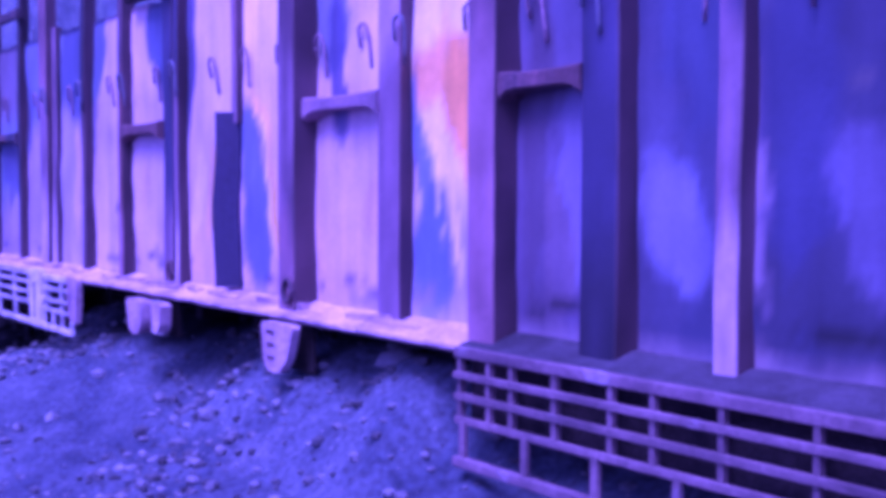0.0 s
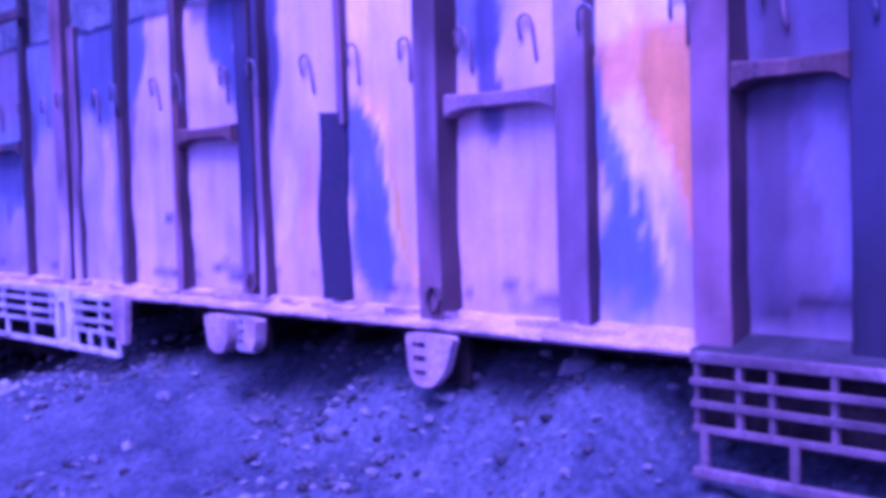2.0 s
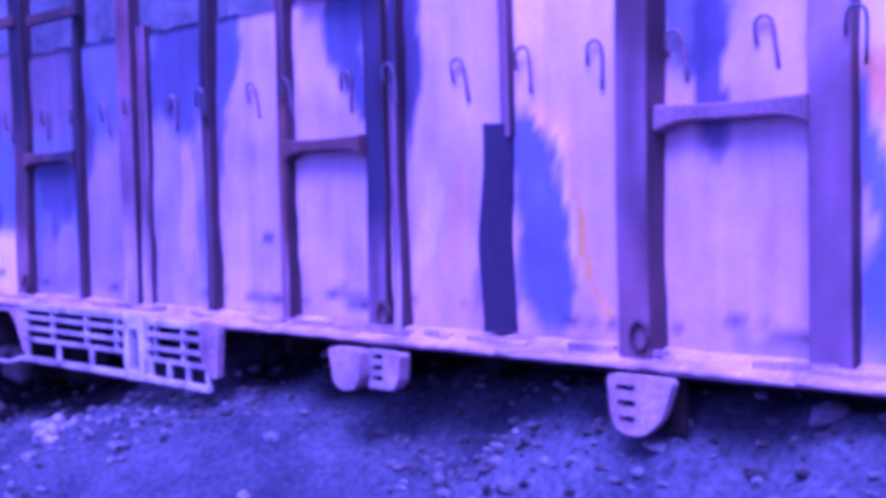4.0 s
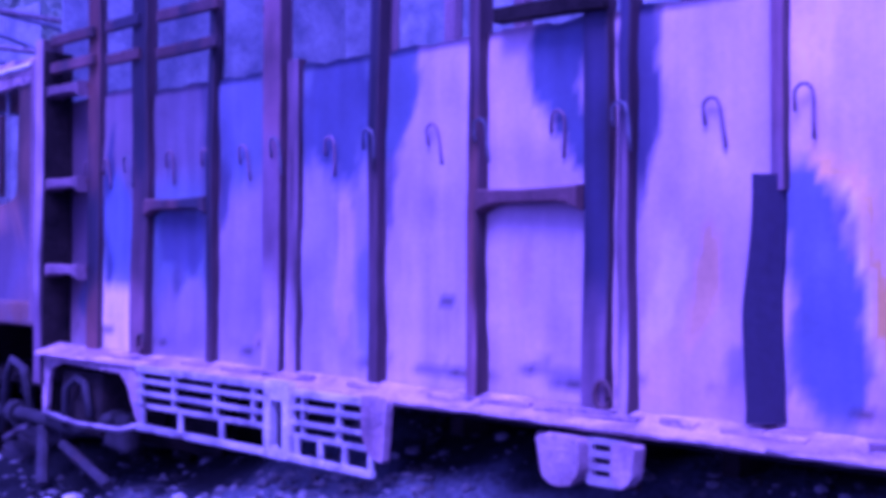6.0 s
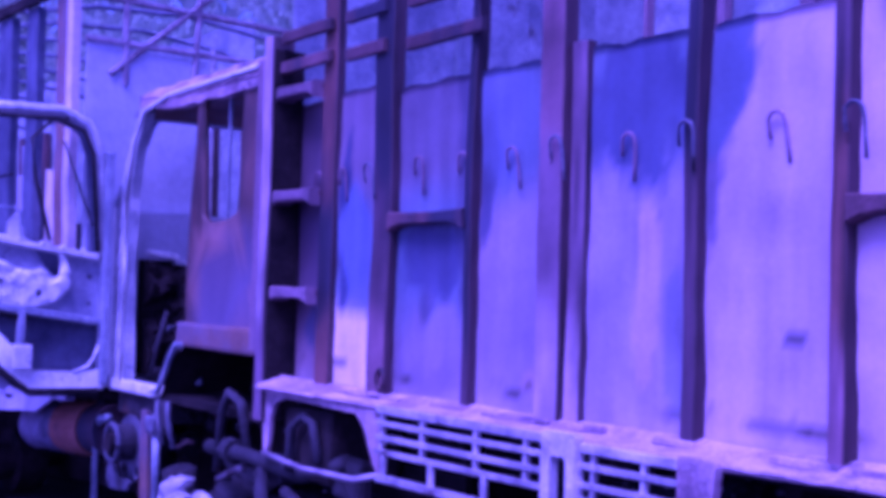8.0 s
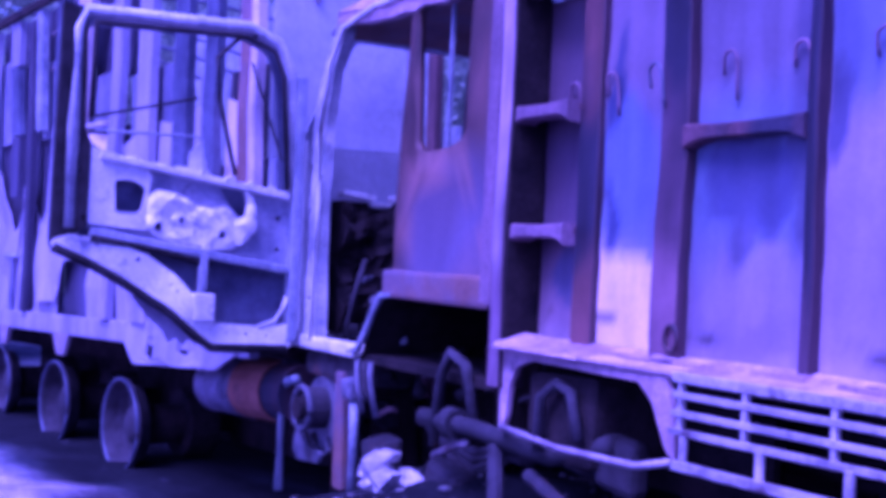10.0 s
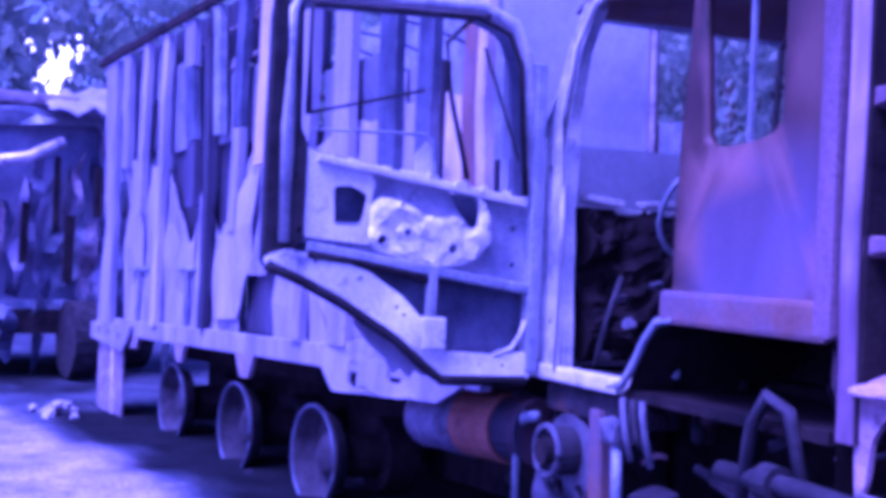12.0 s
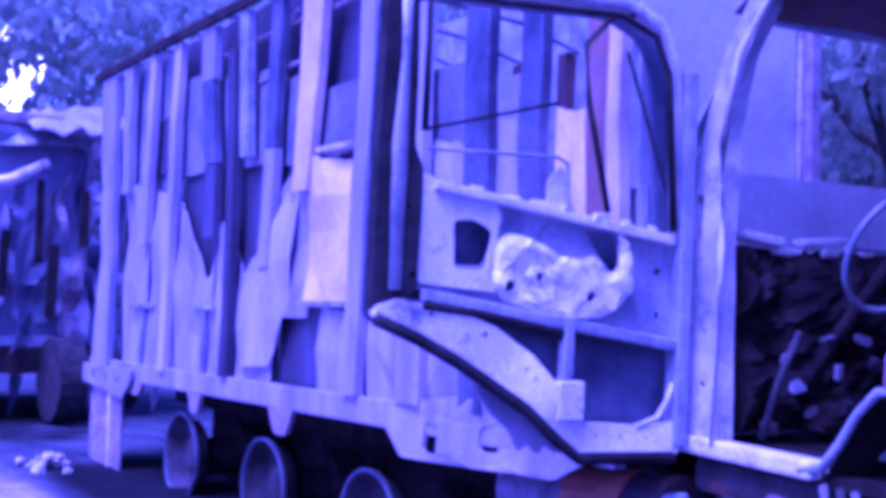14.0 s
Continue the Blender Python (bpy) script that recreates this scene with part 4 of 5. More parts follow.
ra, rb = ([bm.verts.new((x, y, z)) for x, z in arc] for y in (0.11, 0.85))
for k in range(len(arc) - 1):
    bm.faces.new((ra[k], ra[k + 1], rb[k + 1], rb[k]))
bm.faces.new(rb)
part("wheel_arch", bm, M_SOOT_SHADE, truck, "wheel arch with its inner shade painted black")
# charred dashboard and what is left on it
bm = bmesh.new()
bmesh.ops.create_grid(bm, x_segments=60, y_segments=30, size=0.5)
for v in bm.verts:
    y, z = 1.15 + v.co.x * 1.8, 1.28 + v.co.y * 0.66
    v.co = Vector((-9.92 + 0.15 * fbm(y * 3.2, z * 3.2, 6.0) + 0.03 * fbm(y * 11, z * 11, 2.0), y, z))
made = bmesh.ops.extrude_face_region(bm, geom=bm.faces[:])
for v in [g for g in made["geom"] if isinstance(g, bmesh.types.BMVert)]:
    v.co.x = -10.05
part("charred_dashboard", bm, M_SOOT_SHADE, truck, "charred black dashboard wreck")
for y0, y1, z in ((0.28, 0.44, 1.63), (0.42, 0.60, 1.60), (0.55, 0.74, 1.645), (0.62, 0.80, 1.60), (0.85, 1.05, 1.62), (1.0, 1.9, 1.60)):
    part("dash_rail", wobble(box(-10.0, -9.94, y0, y1, z - 0.014, z + 0.016, bev=0.008), 0.03, 7.0, y0), M_ASH, truck, "pale broken dashboard rail")
for k in range(9):
    y, z = 0.25 + 0.06 * k, 0.97 + 0.35 * ((k * 7) % 10) / 10
    part("dash_scrap", wobble(box(-9.80, -9.77, y, y + 0.05, z, z + 0.04, bev=0.01), 0.03, 12.0, k), M_STEEL if k % 3 else M_UNDER, truck)
part("dash_bracket", tube([(-9.75, 0.22, 0.95), (-9.7, 0.24, 1.15), (-9.62, 0.25, 1.32)], 0.013, 7), M_UNDER, truck, smooth=True)
part("dash_back", wobble(box(-10.12, -10.08, 0.16, 2.15, 1.0, 1.88), 0.04, 3.0), M_GATE, truck)
wheel = part("steering_wheel", tube([(-9.52 + 0.21 * math.cos(a) * 0.45, 0.58 + 0.22 * math.sin(a), 1.60 + 0.2 * math.cos(a)) for a in [k * math.tau / 24 for k in range(24)]], 0.012, 8, closed=True), M_GREY, truck, "bare steel steering wheel rim", smooth=True)
part("steering_column", tube([(-9.52, 0.58, 1.6), (-9.75, 0.58, 1.35), (-9.95, 0.58, 1.1)], 0.025, 8), M_SOOT_SHADE, wheel)
part("spoke", tube([(-9.52, 0.37, 1.6), (-9.52, 0.79, 1.6)], 0.01, 6), M_GREY, wheel)
part("seat_frame", wobble(box(-9.25, -8.75, 0.3, 0.85, 1.25, 1.32, bev=0.02), 0.02, 4.0), M_GREY, truck)
part("seat_leg", tube([(-9.3, 0.3, 0.95), (-9.22, 0.3, 1.25), (-8.9, 0.3, 1.27)], 0.02, 8), M_GREY, truck)
part("seat_back", tube([(-8.8, 0.32, 1.3), (-8.72, 0.32, 1.9), (-8.72, 0.8, 1.9), (-8.8, 0.8, 1.3)], 0.018, 8), M_TRIM, truck)


# ---- the open door, swung square to the cab ----
def leaf(d):
    return lambda u, v, w: (-10.0 + d + w, u, v)


rail = [(-1.13, 1.31), (-1.125, 2.30), (-1.08, 2.415), (-0.25, 2.435), (-0.09, 2.385), (-0.01, 2.25), (0.035, 1.62), (0.035, 0.90), (-0.02, 0.868), (-0.39, 0.868), (-0.58, 1.03), (-0.83, 1.18)]
door = part("cab_door", plate(rounded(rail, 0.03), [rounded([(-1.0, 1.76), (-1.005, 2.33), (-0.28, 2.365), (-0.13, 2.31), (-0.075, 2.18), (-0.03, 1.62), (-0.45, 1.64)], 0.05)], leaf(-0.07), 0.02, bend=0.012, cut=0.12), M_SKIN, truck, "burnt grey cab door standing open, glass gone")
part("window_frame", tube([(-9.985, -1.06, 1.40), (-9.985, -1.06, 2.30), (-9.985, -1.02, 2.385), (-9.985, -0.25, 2.41), (-9.985, -0.10, 2.355), (-9.985, -0.03, 2.22), (-9.985, 0.012, 1.62)], 0.03, 10), M_ASH_DULL, door, smooth=True)
part("rear_post", plate(rounded([(-1.135, 1.33), (-1.13, 2.41), (-1.02, 2.38), (-1.005, 1.85), (-0.975, 1.79), (-0.985, 1.40)], 0.02), [circle(-1.03, 1.66, 0.012), circle(-1.0, 1.45, 0.01)], leaf(-0.02), 0.05, bend=0.02, cut=0.15), M_TRIM, door, "sooty blue-black door edge")
part("glass_channel", tube([(-9.95, -0.99, 1.9), (-9.95, -0.99, 2.33), (-9.95, -0.28, 2.36), (-9.95, -0.13, 2.305), (-9.95, -0.075, 2.18), (-9.95, -0.03, 1.64)], 0.013, 8), M_TRIM, door, "charred rubber glass channel", smooth=True)
inner = part("inner_panel", plate(
    rounded([(-0.99, 1.81), (-0.93, 1.765), (-0.72, 1.725), (-0.62, 1.72), (-0.58, 1.70), (-0.50, 1.70), (-0.44, 1.66), (-0.40, 1.69), (-0.30, 1.66), (-0.02, 1.635), (0.02, 1.60), (0.025, 1.25), (-0.10, 1.255), (-0.42, 1.30), (-0.55, 1.335), (-0.70, 1.36), (-0.975, 1.405)], 0.015, 3),
    [rounded([(-0.86, 1.635), (-0.74, 1.635), (-0.70, 1.59), (-0.735, 1.49), (-0.86, 1.49)], 0.02), rounded([(-0.36, 1.64), (-0.25, 1.62), (-0.20, 1.54), (-0.24, 1.48), (-0.30, 1.54)], 0.02),
     circle(-0.645, 1.432, 0.02), circle(-0.50, 1.455, 0.012), circle(-0.56, 1.47, 0.014), circle(-0.37, 1.44, 0.02), circle(-0.33, 1.39, 0.01), circle(-0.05, 1.5, 0.014), circle(-0.05, 1.35, 0.012)],
    leaf(-0.015), 0.012, bend=0.02, seed=2.0, cut=0.05), M_DOOR, door, "blue-grey inner door panel with cut-outs")
part("panel_facing", plate(rounded([(-0.995, 1.785), (-0.93, 1.755), (-0.846, 1.72), (-0.72, 1.705), (-0.69, 1.655), (-0.70, 1.60), (-0.705, 1.50), (-0.725, 1.45), (-0.70, 1.405), (-0.975, 1.425)], 0.012, 3), [rounded([(-0.861, 1.63), (-0.779, 1.635), (-0.717, 1.60), (-0.74, 1.478), (-0.854, 1.477)], 0.02)], leaf(0.012), 0.012, bend=0.025, seed=4.0, cut=0.05), M_ASH, inner, "ash-white panel facing round a square hole")
BULGE = [(-0.712, 1.50), (-0.701, 1.567), (-0.66, 1.60), (-0.62, 1.595), (-0.534, 1.572), (-0.475, 1.538), (-0.395, 1.528), (-0.325, 1.545), (-0.275, 1.482), (-0.232, 1.50), (-0.222, 1.56), (-0.243, 1.635), (-0.193, 1.595), (-0.165, 1.463), (-0.203, 1.39), (-0.295, 1.337), (-0.479, 1.327), (-0.57, 1.355), (-0.67, 1.38), (-0.715, 1.43)]
bm = plate(rounded(BULGE, 0.02), [circle(-0.657, 1.428, 0.022), circle(-0.548, 1.463, 0.016), circle(-0.345, 1.406, 0.02)], leaf(0.0), 0.012, cut=0.035)
for v in bm.verts:
    rim = min(math.hypot(v.co.y - p[0], v.co.z - p[1]) for p in rounded(BULGE, 0.02, 6))
    v.co.x += 0.014 * ramp01(rim, 0.0, 0.03) + 0.02 * noise.noise(Vector((0, v.co.y * 12, v.co.z * 15))) + 0.012
part("pressed_bulge", bm, M_ASH, inner, "ash-white pressed bulge with small holes")
part("panel_gap", tube([(-9.972, -0.96, 1.365), (-9.972, -0.70, 1.33), (-9.972, -0.55, 1.30), (-9.972, -0.40, 1.265)], 0.022, 7), M_TRIM, door, "dark seam under the inner panel", smooth=True)
for k in range(9):
    u = -0.93 + k * 0.115
    part("clip_tab", wobble(box(-9.975, -9.96, u, u + rnd.uniform(0.03, 0.07), 1.725 - (u + 0.93) * 0.115, 1.752 - (u + 0.93) * 0.115, bev=0.004), 0.012, 15.0, k), M_ASH, inner)
part("glass_rail", wobble(box(-9.99, -9.955, -0.94, 0.0, 1.655, 1.685, bev=0.008, turn=Euler((radians(-7.5), 0, 0)).to_matrix()), 0.012, 14.0), M_ASH, inner)
part("lower_rail", wobble(box(-9.99, -9.95, -0.97, 0.02, 1.295, 1.34, bev=0.012, turn=Euler((radians(-8), 0, 0)).to_matrix()), 0.008, 6.0), M_GREY, inner)
band = [(-1.13, 1.345), (-1.05, 1.375), (-0.85, 1.345), (-0.70, 1.295), (-0.56, 1.205), (-0.475, 1.11), (-0.43, 1.02), (-0.35, 0.985), (-0.10, 0.97), (0.03, 0.99), (0.03, 0.875), (-0.39, 0.872), (-0.58, 1.035), (-0.83, 1.185), (-1.13, 1.315)]
part("arch_trim", plate(rounded(band, 0.02), [circle(-0.74, 1.27, 0.012), circle(-0.585, 1.16, 0.008), circle(-0.555, 1.13, 0.008), circle(-0.30, 0.94, 0.008), circle(-0.2, 0.935, 0.008), circle(-0.1, 0.93, 0.008), circle(-0.93, 1.33, 0.01)], leaf(0.0), 0.04, bend=0.05, cut=0.06), M_ASH, door, "pale curved wheel-arch trim of the door")
part("arch_seal", tube([(-9.945, -1.13, 1.31), (-9.945, -0.98, 1.25), (-9.945, -0.83, 1.175), (-9.945, -0.58, 1.028), (-9.945, -0.46, 0.925), (-9.945, -0.38, 0.87), (-9.945, 0.0, 0.865)], 0.022, 8), M_TRIM, door, "charred rubber arch seal", smooth=True)
part("torn_fold", plate(rounded([(-0.76, 1.11), (-0.62, 1.065), (-0.52, 0.99), (-0.40, 0.895), (-0.43, 0.878), (-0.47, 0.905), (-0.49, 0.872), (-0.53, 0.91), (-0.56, 0.885), (-0.60, 0.955), (-0.67, 1.01)], 0.008, 3), [], leaf(-0.045), 0.02, bend=0.05, seed=1.0, cut=0.05), M_PALE_BLUE, door, "torn pale fold of the door skin")
part("latch_post", wobble(box(-9.99, -9.945, -0.452, -0.415, 1.09, 1.32, bev=0.006), 0.004, 5.0), M_GREY, door)
part("latch_box", wobble(box(-9.985, -9.93, -0.475, -0.375, 0.995, 1.125, bev=0.008), 0.004, 6.0), M_ASH, door)
part("corner_gusset", tube([(-9.97, -0.14, 0.97), (-9.96, -0.06, 1.0), (-9.96, -0.02, 1.06), (-9.965, 0.0, 1.12)], 0.011, 8), M_ASH_DULL, door, smooth=True)
part("hinge_edge", wobble(box(-10.02, -9.94, 0.0, 0.05, 0.9, 2.2, bev=0.012), 0.008, 4.0), M_GREY, door)
part("seal_strip", tube([(-9.96, -0.22, 2.37), (-9.95, -0.31, 2.35), (-9.94, -0.42, 2.24), (-9.94, -0.40, 2.05), (-9.95, -0.30, 1.69)], 0.011, 6), M_TRIM, door, "charred dangling seal strip", smooth=True)
part("brace_wire", tube([(-9.96, -0.24, 2.24), (-9.96, -0.06, 1.78)], 0.006, 6), M_TRIM, door)
part("regulator_rod", tube([(-9.96, -0.97, 1.845), (-9.96, -0.5, 1.86), (-9.96, -0.46, 1.84), (-9.96, -0.45, 1.70)], 0.007, 6), M_GREY, door)
part("regulator_rod", tube([(-9.97, -0.97, 1.91), (-9.97, -0.75, 1.97), (-9.97, -0.50, 2.04)], 0.007, 6), M_TRIM, door)
part("regulator_arm", plate(rounded([(-0.52, 1.66), (-0.52, 1.78), (-0.47, 1.84), (-0.43, 1.74), (-0.42, 1.66)], 0.015), [], leaf(0.01), 0.01), M_ASH, door)

# ---- front axle and running gear under the cab ----
part("bumper_tube", tube([(-10.10, 0.06, 0.15), (-10.10, 0.06, 0.62), (-10.085, 0.06, 0.67), (-10.05, 0.065, 0.70), (-9.97, 0.08, 0.715)], 0.024, 8), M_GREY, truck, "bent grey tube below the cab", smooth=True)
hub = part("wheel_hub", tube([(-9.78, 0.04, 0.60), (-9.78, 0.10, 0.60), (-9.78, 0.11, 0.60), (-9.78, 0.32, 0.60)], 0.10, 18), M_UNDER, truck, "bare burnt wheel hub")
part("hub_cap", tube([(-9.78, 0.0, 0.60), (-9.78, 0.05, 0.60)], 0.055, 14), M_SOOT_SHADE, hub)
part("hub_ring", tube([(-9.78 + 0.10 * math.cos(a), 0.03, 0.60 + 0.10 * math.sin(a)) for a in [k * math.tau / 18 for k in range(18)]], 0.016, 7, closed=True), M_STEEL, hub, smooth=True)
part("brake_plate", plate(circle(-9.80, 0.56, 0.19, 18), [circle(-9.78, 0.60, 0.06), circle(-9.70, 0.44, 0.035), circle(-9.88, 0.43, 0.045)], lambda u, v, w: (u, 0.14 + w, v), 0.02, bend=0.02), M_STEEL, truck)
part("brake_arm", plate(rounded([(-10.0, 0.38), (-9.93, 0.33), (-9.68, 0.35), (-9.66, 0.40), (-9.86, 0.42), (-9.96, 0.50)], 0.02), [], lambda u, v, w: (u, 0.08 + w, v), 0.02, bend=0.02, cut=0.1), M_STEEL, truck)
part("mounting_block", wobble(box(-10.0, -9.35, 0.14, 0.4, 0.74, 0.87, bev=0.03), 0.03, 5.0), M_UNDER, truck)
part("spring_hanger", wobble(box(-9.60, -9.51, 0.11, 0.19, 0.25, 0.80, bev=0.012), 0.02, 5.0), M_RUST, truck, "orange-rusted spring hanger")
part("shock_absorber", tube([(-9.40, 0.12, 0.70), (-9.39, 0.12, 0.55), (-9.385, 0.12, 0.25)], 0.022, 10), M_GREY, truck, smooth=True)
part("shock_mount", wobble(box(-9.48, -9.36, 0.08, 0.18, 0.68, 0.78, bev=0.02), 0.015, 8.0), M_STEEL, truck)
for x0, x1, z in ((-9.29, -9.265, 0.64), (-9.22, -9.20, 0.70), (-9.16, -9.13, 0.64)):
    part("bent_strap", tube([(x0 - 0.03, 0.09, 0.87), (x0, 0.075, 0.82), ((x0 + x1) / 2, 0.08, 0.74), (x1, 0.10, z)], 0.014, 7), M_STEEL if x0 != -9.22 else M_UNDER, truck, smooth=True)
for k in range(4):
    part("leaf_spring", tube([(-9.2 + 0.1 * k, 0.35, 0.62 - 0.03 * k), (-8.7, 0.35, 0.55 - 0.035 * k), (-8.1 - 0.1 * k, 0.35, 0.68 - 0.03 * k)], 0.02, 6), M_UNDER, truck)
part("axle_beam", tube([(-8.75, 0.12, 0.70), (-8.3, 0.08, 0.715), (-7.75, 0.06, 0.70), (-7.45, 0.08, 0.78)], 0.034, 10), M_UNDER, truck, "sooty cross tube", smooth=True)
part("axle_collar", tube([(-8.5, 0.1, 0.71), (-8.42, 0.095, 0.71)], 0.06, 12), M_UNDER, truck)
part("air_pipe", tube([(-8.62, 0.1, 0.60), (-8.55, 0.08, 0.88), (-8.48, 0.08, 0.98), (-8.40, 0.1, 0.94), (-8.34, 0.12, 0.70)], 0.022, 10), M_UNDER, truck, smooth=True)
part("stay", tube([(-8.1, 0.06, 0.68), (-7.98, 0.0, 0.42)], 0.03, 8), M_UNDER, truck)
part("stay", tube([(-7.85, 0.04, 0.62), (-7.35, 0.0, 0.50)], 0.025, 8), M_UNDER, truck)
rnd = random.Random(21)
for k in range(16):
    p = Vector((rnd.uniform(-9.4, -7.3), rnd.uniform(0.25, 0.8), rnd.uniform(0.5, 0.9)))
    q = p + Vector((rnd.uniform(-0.4, 0.4), rnd.uniform(-0.1, 0.2), rnd.uniform(-0.2, 0.2)))
    part("charred_pipe", tube([p, (p + q) / 2 + Vector((0, 0, rnd.uniform(-0.08, 0.08))), q], rnd.uniform(0.012, 0.035), 7), rnd.choice((M_RIB, M_UNDER, M_SOOT_SHADE, M_UNDER)), truck, smooth=True)
part("gearbox", wobble(box(-9.3, -8.4, 0.7, 1.5, 0.5, 0.95, bev=0.06), 0.05, 3.0), M_SOOT_SHADE, truck)
# unseen black sheet added to block light behind the running gear
part("inner_fender", wobble(box(-10.3, -7.1, 0.86, 0.88, 0.15, 1.0), 0.03, 2.0), M_SOOT_SHADE, truck)
rnd = random.Random(52)
for k in range(34):
    p = Vector((rnd.uniform(-10.3, -7.4), rnd.uniform(0.1, 0.6), rnd.uniform(0.35, 0.85)))
    if k % 3:
        q = p + Vector((rnd.uniform(-0.3, 0.3), rnd.uniform(-0.1, 0.1), rnd.uniform(-0.25, 0.25)))
        part("twisted_pipe", tube([p, (p + q) / 2 + Vector((rnd.uniform(-0.06, 0.06), 0, rnd.uniform(-0.06, 0.06))), q], rnd.uniform(0.01, 0.028), 7), rnd.choice((M_UNDER, M_UNDER, M_GUARD, M_RUST)), truck, smooth=True)
    else:
        s = rnd.uniform(0.05, 0.12)
        part("charred_lump", wobble(box(p.x - s, p.x + s, p.y - s * 0.6, p.y + s * 0.6, p.z - s, p.z + s, bev=s * 0.35), s * 0.5, 6.0, k), M_UNDER, truck)


# ---- second burnt truck ahead, nearly in line ----
truck_b = thing("burnt_truck", "burnt grey stake-sided truck on bare rims standing on the dirt road", "truck", pose(-10.96, -0.215, 0.80, 0, -1.8, 6.3))
rnd = random.Random(31)
part("deck_rail", wobble(box(-5.6, 0.86, 0.0, 0.06, -0.03, 0.10, bev=0.01), 0.012, 3.0), M_ASHEN, truck_b, "pale bent deck rail")
part("deck", box(-5.6, 0.86, 0.06, 2.3, 0.02, 0.08), M_SOOT_SHADE, truck_b)


def stake(path, half, mat, label, y=-0.03, thick=0.055):
    """A post of folded steel along (x, z) points, buckled by the heat, its right edge turned back."""
    pts = [Vector((p[0], 0, p[1])) for p in path]
    if not isinstance(half, tuple):
        half = (half,) * len(path)
    bm = bmesh.new()
    rings = []
    n = 8
    for i in range(len(pts) - 1):
        for j in range(n + (i == len(pts) - 2)):
            t = j / n
            c = pts[i].lerp(pts[i + 1], t)
            w = half[i] * (1 - t) + half[i + 1] * t
            c.x += 0.012 * noise.noise(Vector((path[0][0] * 5, c.z * 2.2, 1.0)))
            d = 0.012 * noise.noise(Vector((path[0][0] * 3, c.z * 3.1, 7.0)))
            rings.append([bm.verts.new((c.x + u, y + v + d, c.z)) for u, v in ((-w, thick), (-w, 0.006), (-w + 0.008, 0.0), (0.0, 0.004), (w - 0.008, 0.0), (w, 0.006), (w, thick))])
    for p, q in zip(rings, rings[1:]):
        for k in range(6):
            bm.faces.new((p[k], p[k + 1], q[k + 1], q[k]))
    bm.faces.new(rings[0])
    bm.faces.new(rings[-1])
    return part("stake_post", bm, mat, truck_b, label)


PALE_POST, DARK_POST = "pale scorched stake post", "dark charred stake post"
stake([(-5.25, -0.03), (-5.16, 0.91), (-5.28, 2.3)], (0.2, 0.13, 0.17), M_ASHEN, PALE_POST)
stake([(-4.77, 1.35), (-4.78, 2.3)], 0.08, M_ASHEN, PALE_POST)
stake([(-4.34, 0.95), (-4.325, 1.09), (-4.27, 1.72), (-4.24, 2.32)], 0.06, M_PALE_BLUE, PALE_POST)
stake([(-3.85, 0.08), (-3.84, 0.27), (-3.81, 0.87), (-3.76, 1.46), (-3.74, 2.3)], 0.055, M_PALE_BLUE, PALE_POST)
stake([(-3.06, 0.95), (-3.07, 1.41)], 0.09, M_CHAR_SHADE, DARK_POST)
stake([(-3.07, 1.42), (-3.16, 1.95)], 0.09, M_SKIN, DARK_POST)
stake([(-3.16, 1.96), (-3.17, 2.3)], 0.10, M_ASHEN, PALE_POST)
stake([(-2.76, 0.10), (-2.72, 1.01), (-2.77, 2.1)], 0.05, M_CHAR_SHADE, DARK_POST)
stake([(-2.52, 1.41), (-2.6, 2.3)], 0.055, M_GREY, PALE_POST)
stake([(-2.20, 0.75), (-2.165, 1.42)], 0.065, M_ASHEN, PALE_POST)
stake([(-2.165, 1.43), (-2.13, 2.3)], 0.065, M_SKIN, DARK_POST)
stake([(-1.76, 1.15), (-1.71, 1.43), (-1.62, 2.3)], (0.09, 0.10, 0.125), M_PALE, "bare pinkish stake post")
stake([(-1.12, 0.1), (-1.10, 0.93), (-1.05, 1.5), (-1.02, 2.3)], 0.07, M_PALE_BLUE, PALE_POST)
stake([(-0.57, 0.1), (-0.585, 2.3)], 0.10, M_PALE_BLUE, PALE_POST)
stake([(-0.05, 0.1), (-0.06, 2.3)], 0.09, M_SKIN, DARK_POST)
stake([(0.335, 0.1), (0.325, 2.3)], 0.07, M_SKIN, DARK_POST)
stake([(0.75, 0.1), (0.74, 2.3)], 0.062, M_RUST, "red-rusted corner post")
stake([(0.845, 0.1), (0.84, 2.3)], 0.035, M_PALE, "bare pinkish stake post")


def torn_sheet(edge, foot, mat, y=0.03, label="buckled scorched side sheet", name="side_panel", seed=0.0):
    """A side sheet with a straight foot and a burnt, ragged upper edge given as (x, z) points."""
    top = []
    for p, q in zip(edge, edge[1:]):
        n = max(2, int(math.hypot(q[0] - p[0], q[1] - p[1]) / 0.05))
        top += [(p[0] + (q[0] - p[0]) * i / n, p[1] + (q[1] - p[1]) * i / n + 0.035 * fbm(p[0] * 7 + i * 0.5, p[1] * 3, 4.0)) for i in range(n)]
    top.append(edge[-1])
    return part(name, plate([(edge[0][0], foot), (edge[-1][0], foot), *reversed(top)], [], lambda u, v, w: (u, y + w + 0.012 * math.sin(u * 14 + v), v), 0.01, bend=0.06, seed=seed, cut=0.12), mat, truck_b, label)


torn_sheet([(-4.9, 1.38), (-4.66, 1.42), (-4.3, 1.33)], 0.06, M_ASHEN, seed=1.0)
torn_sheet([(-4.29, 1.33), (-3.8, 1.28)], 0.06, M_ASHEN, seed=2.3)
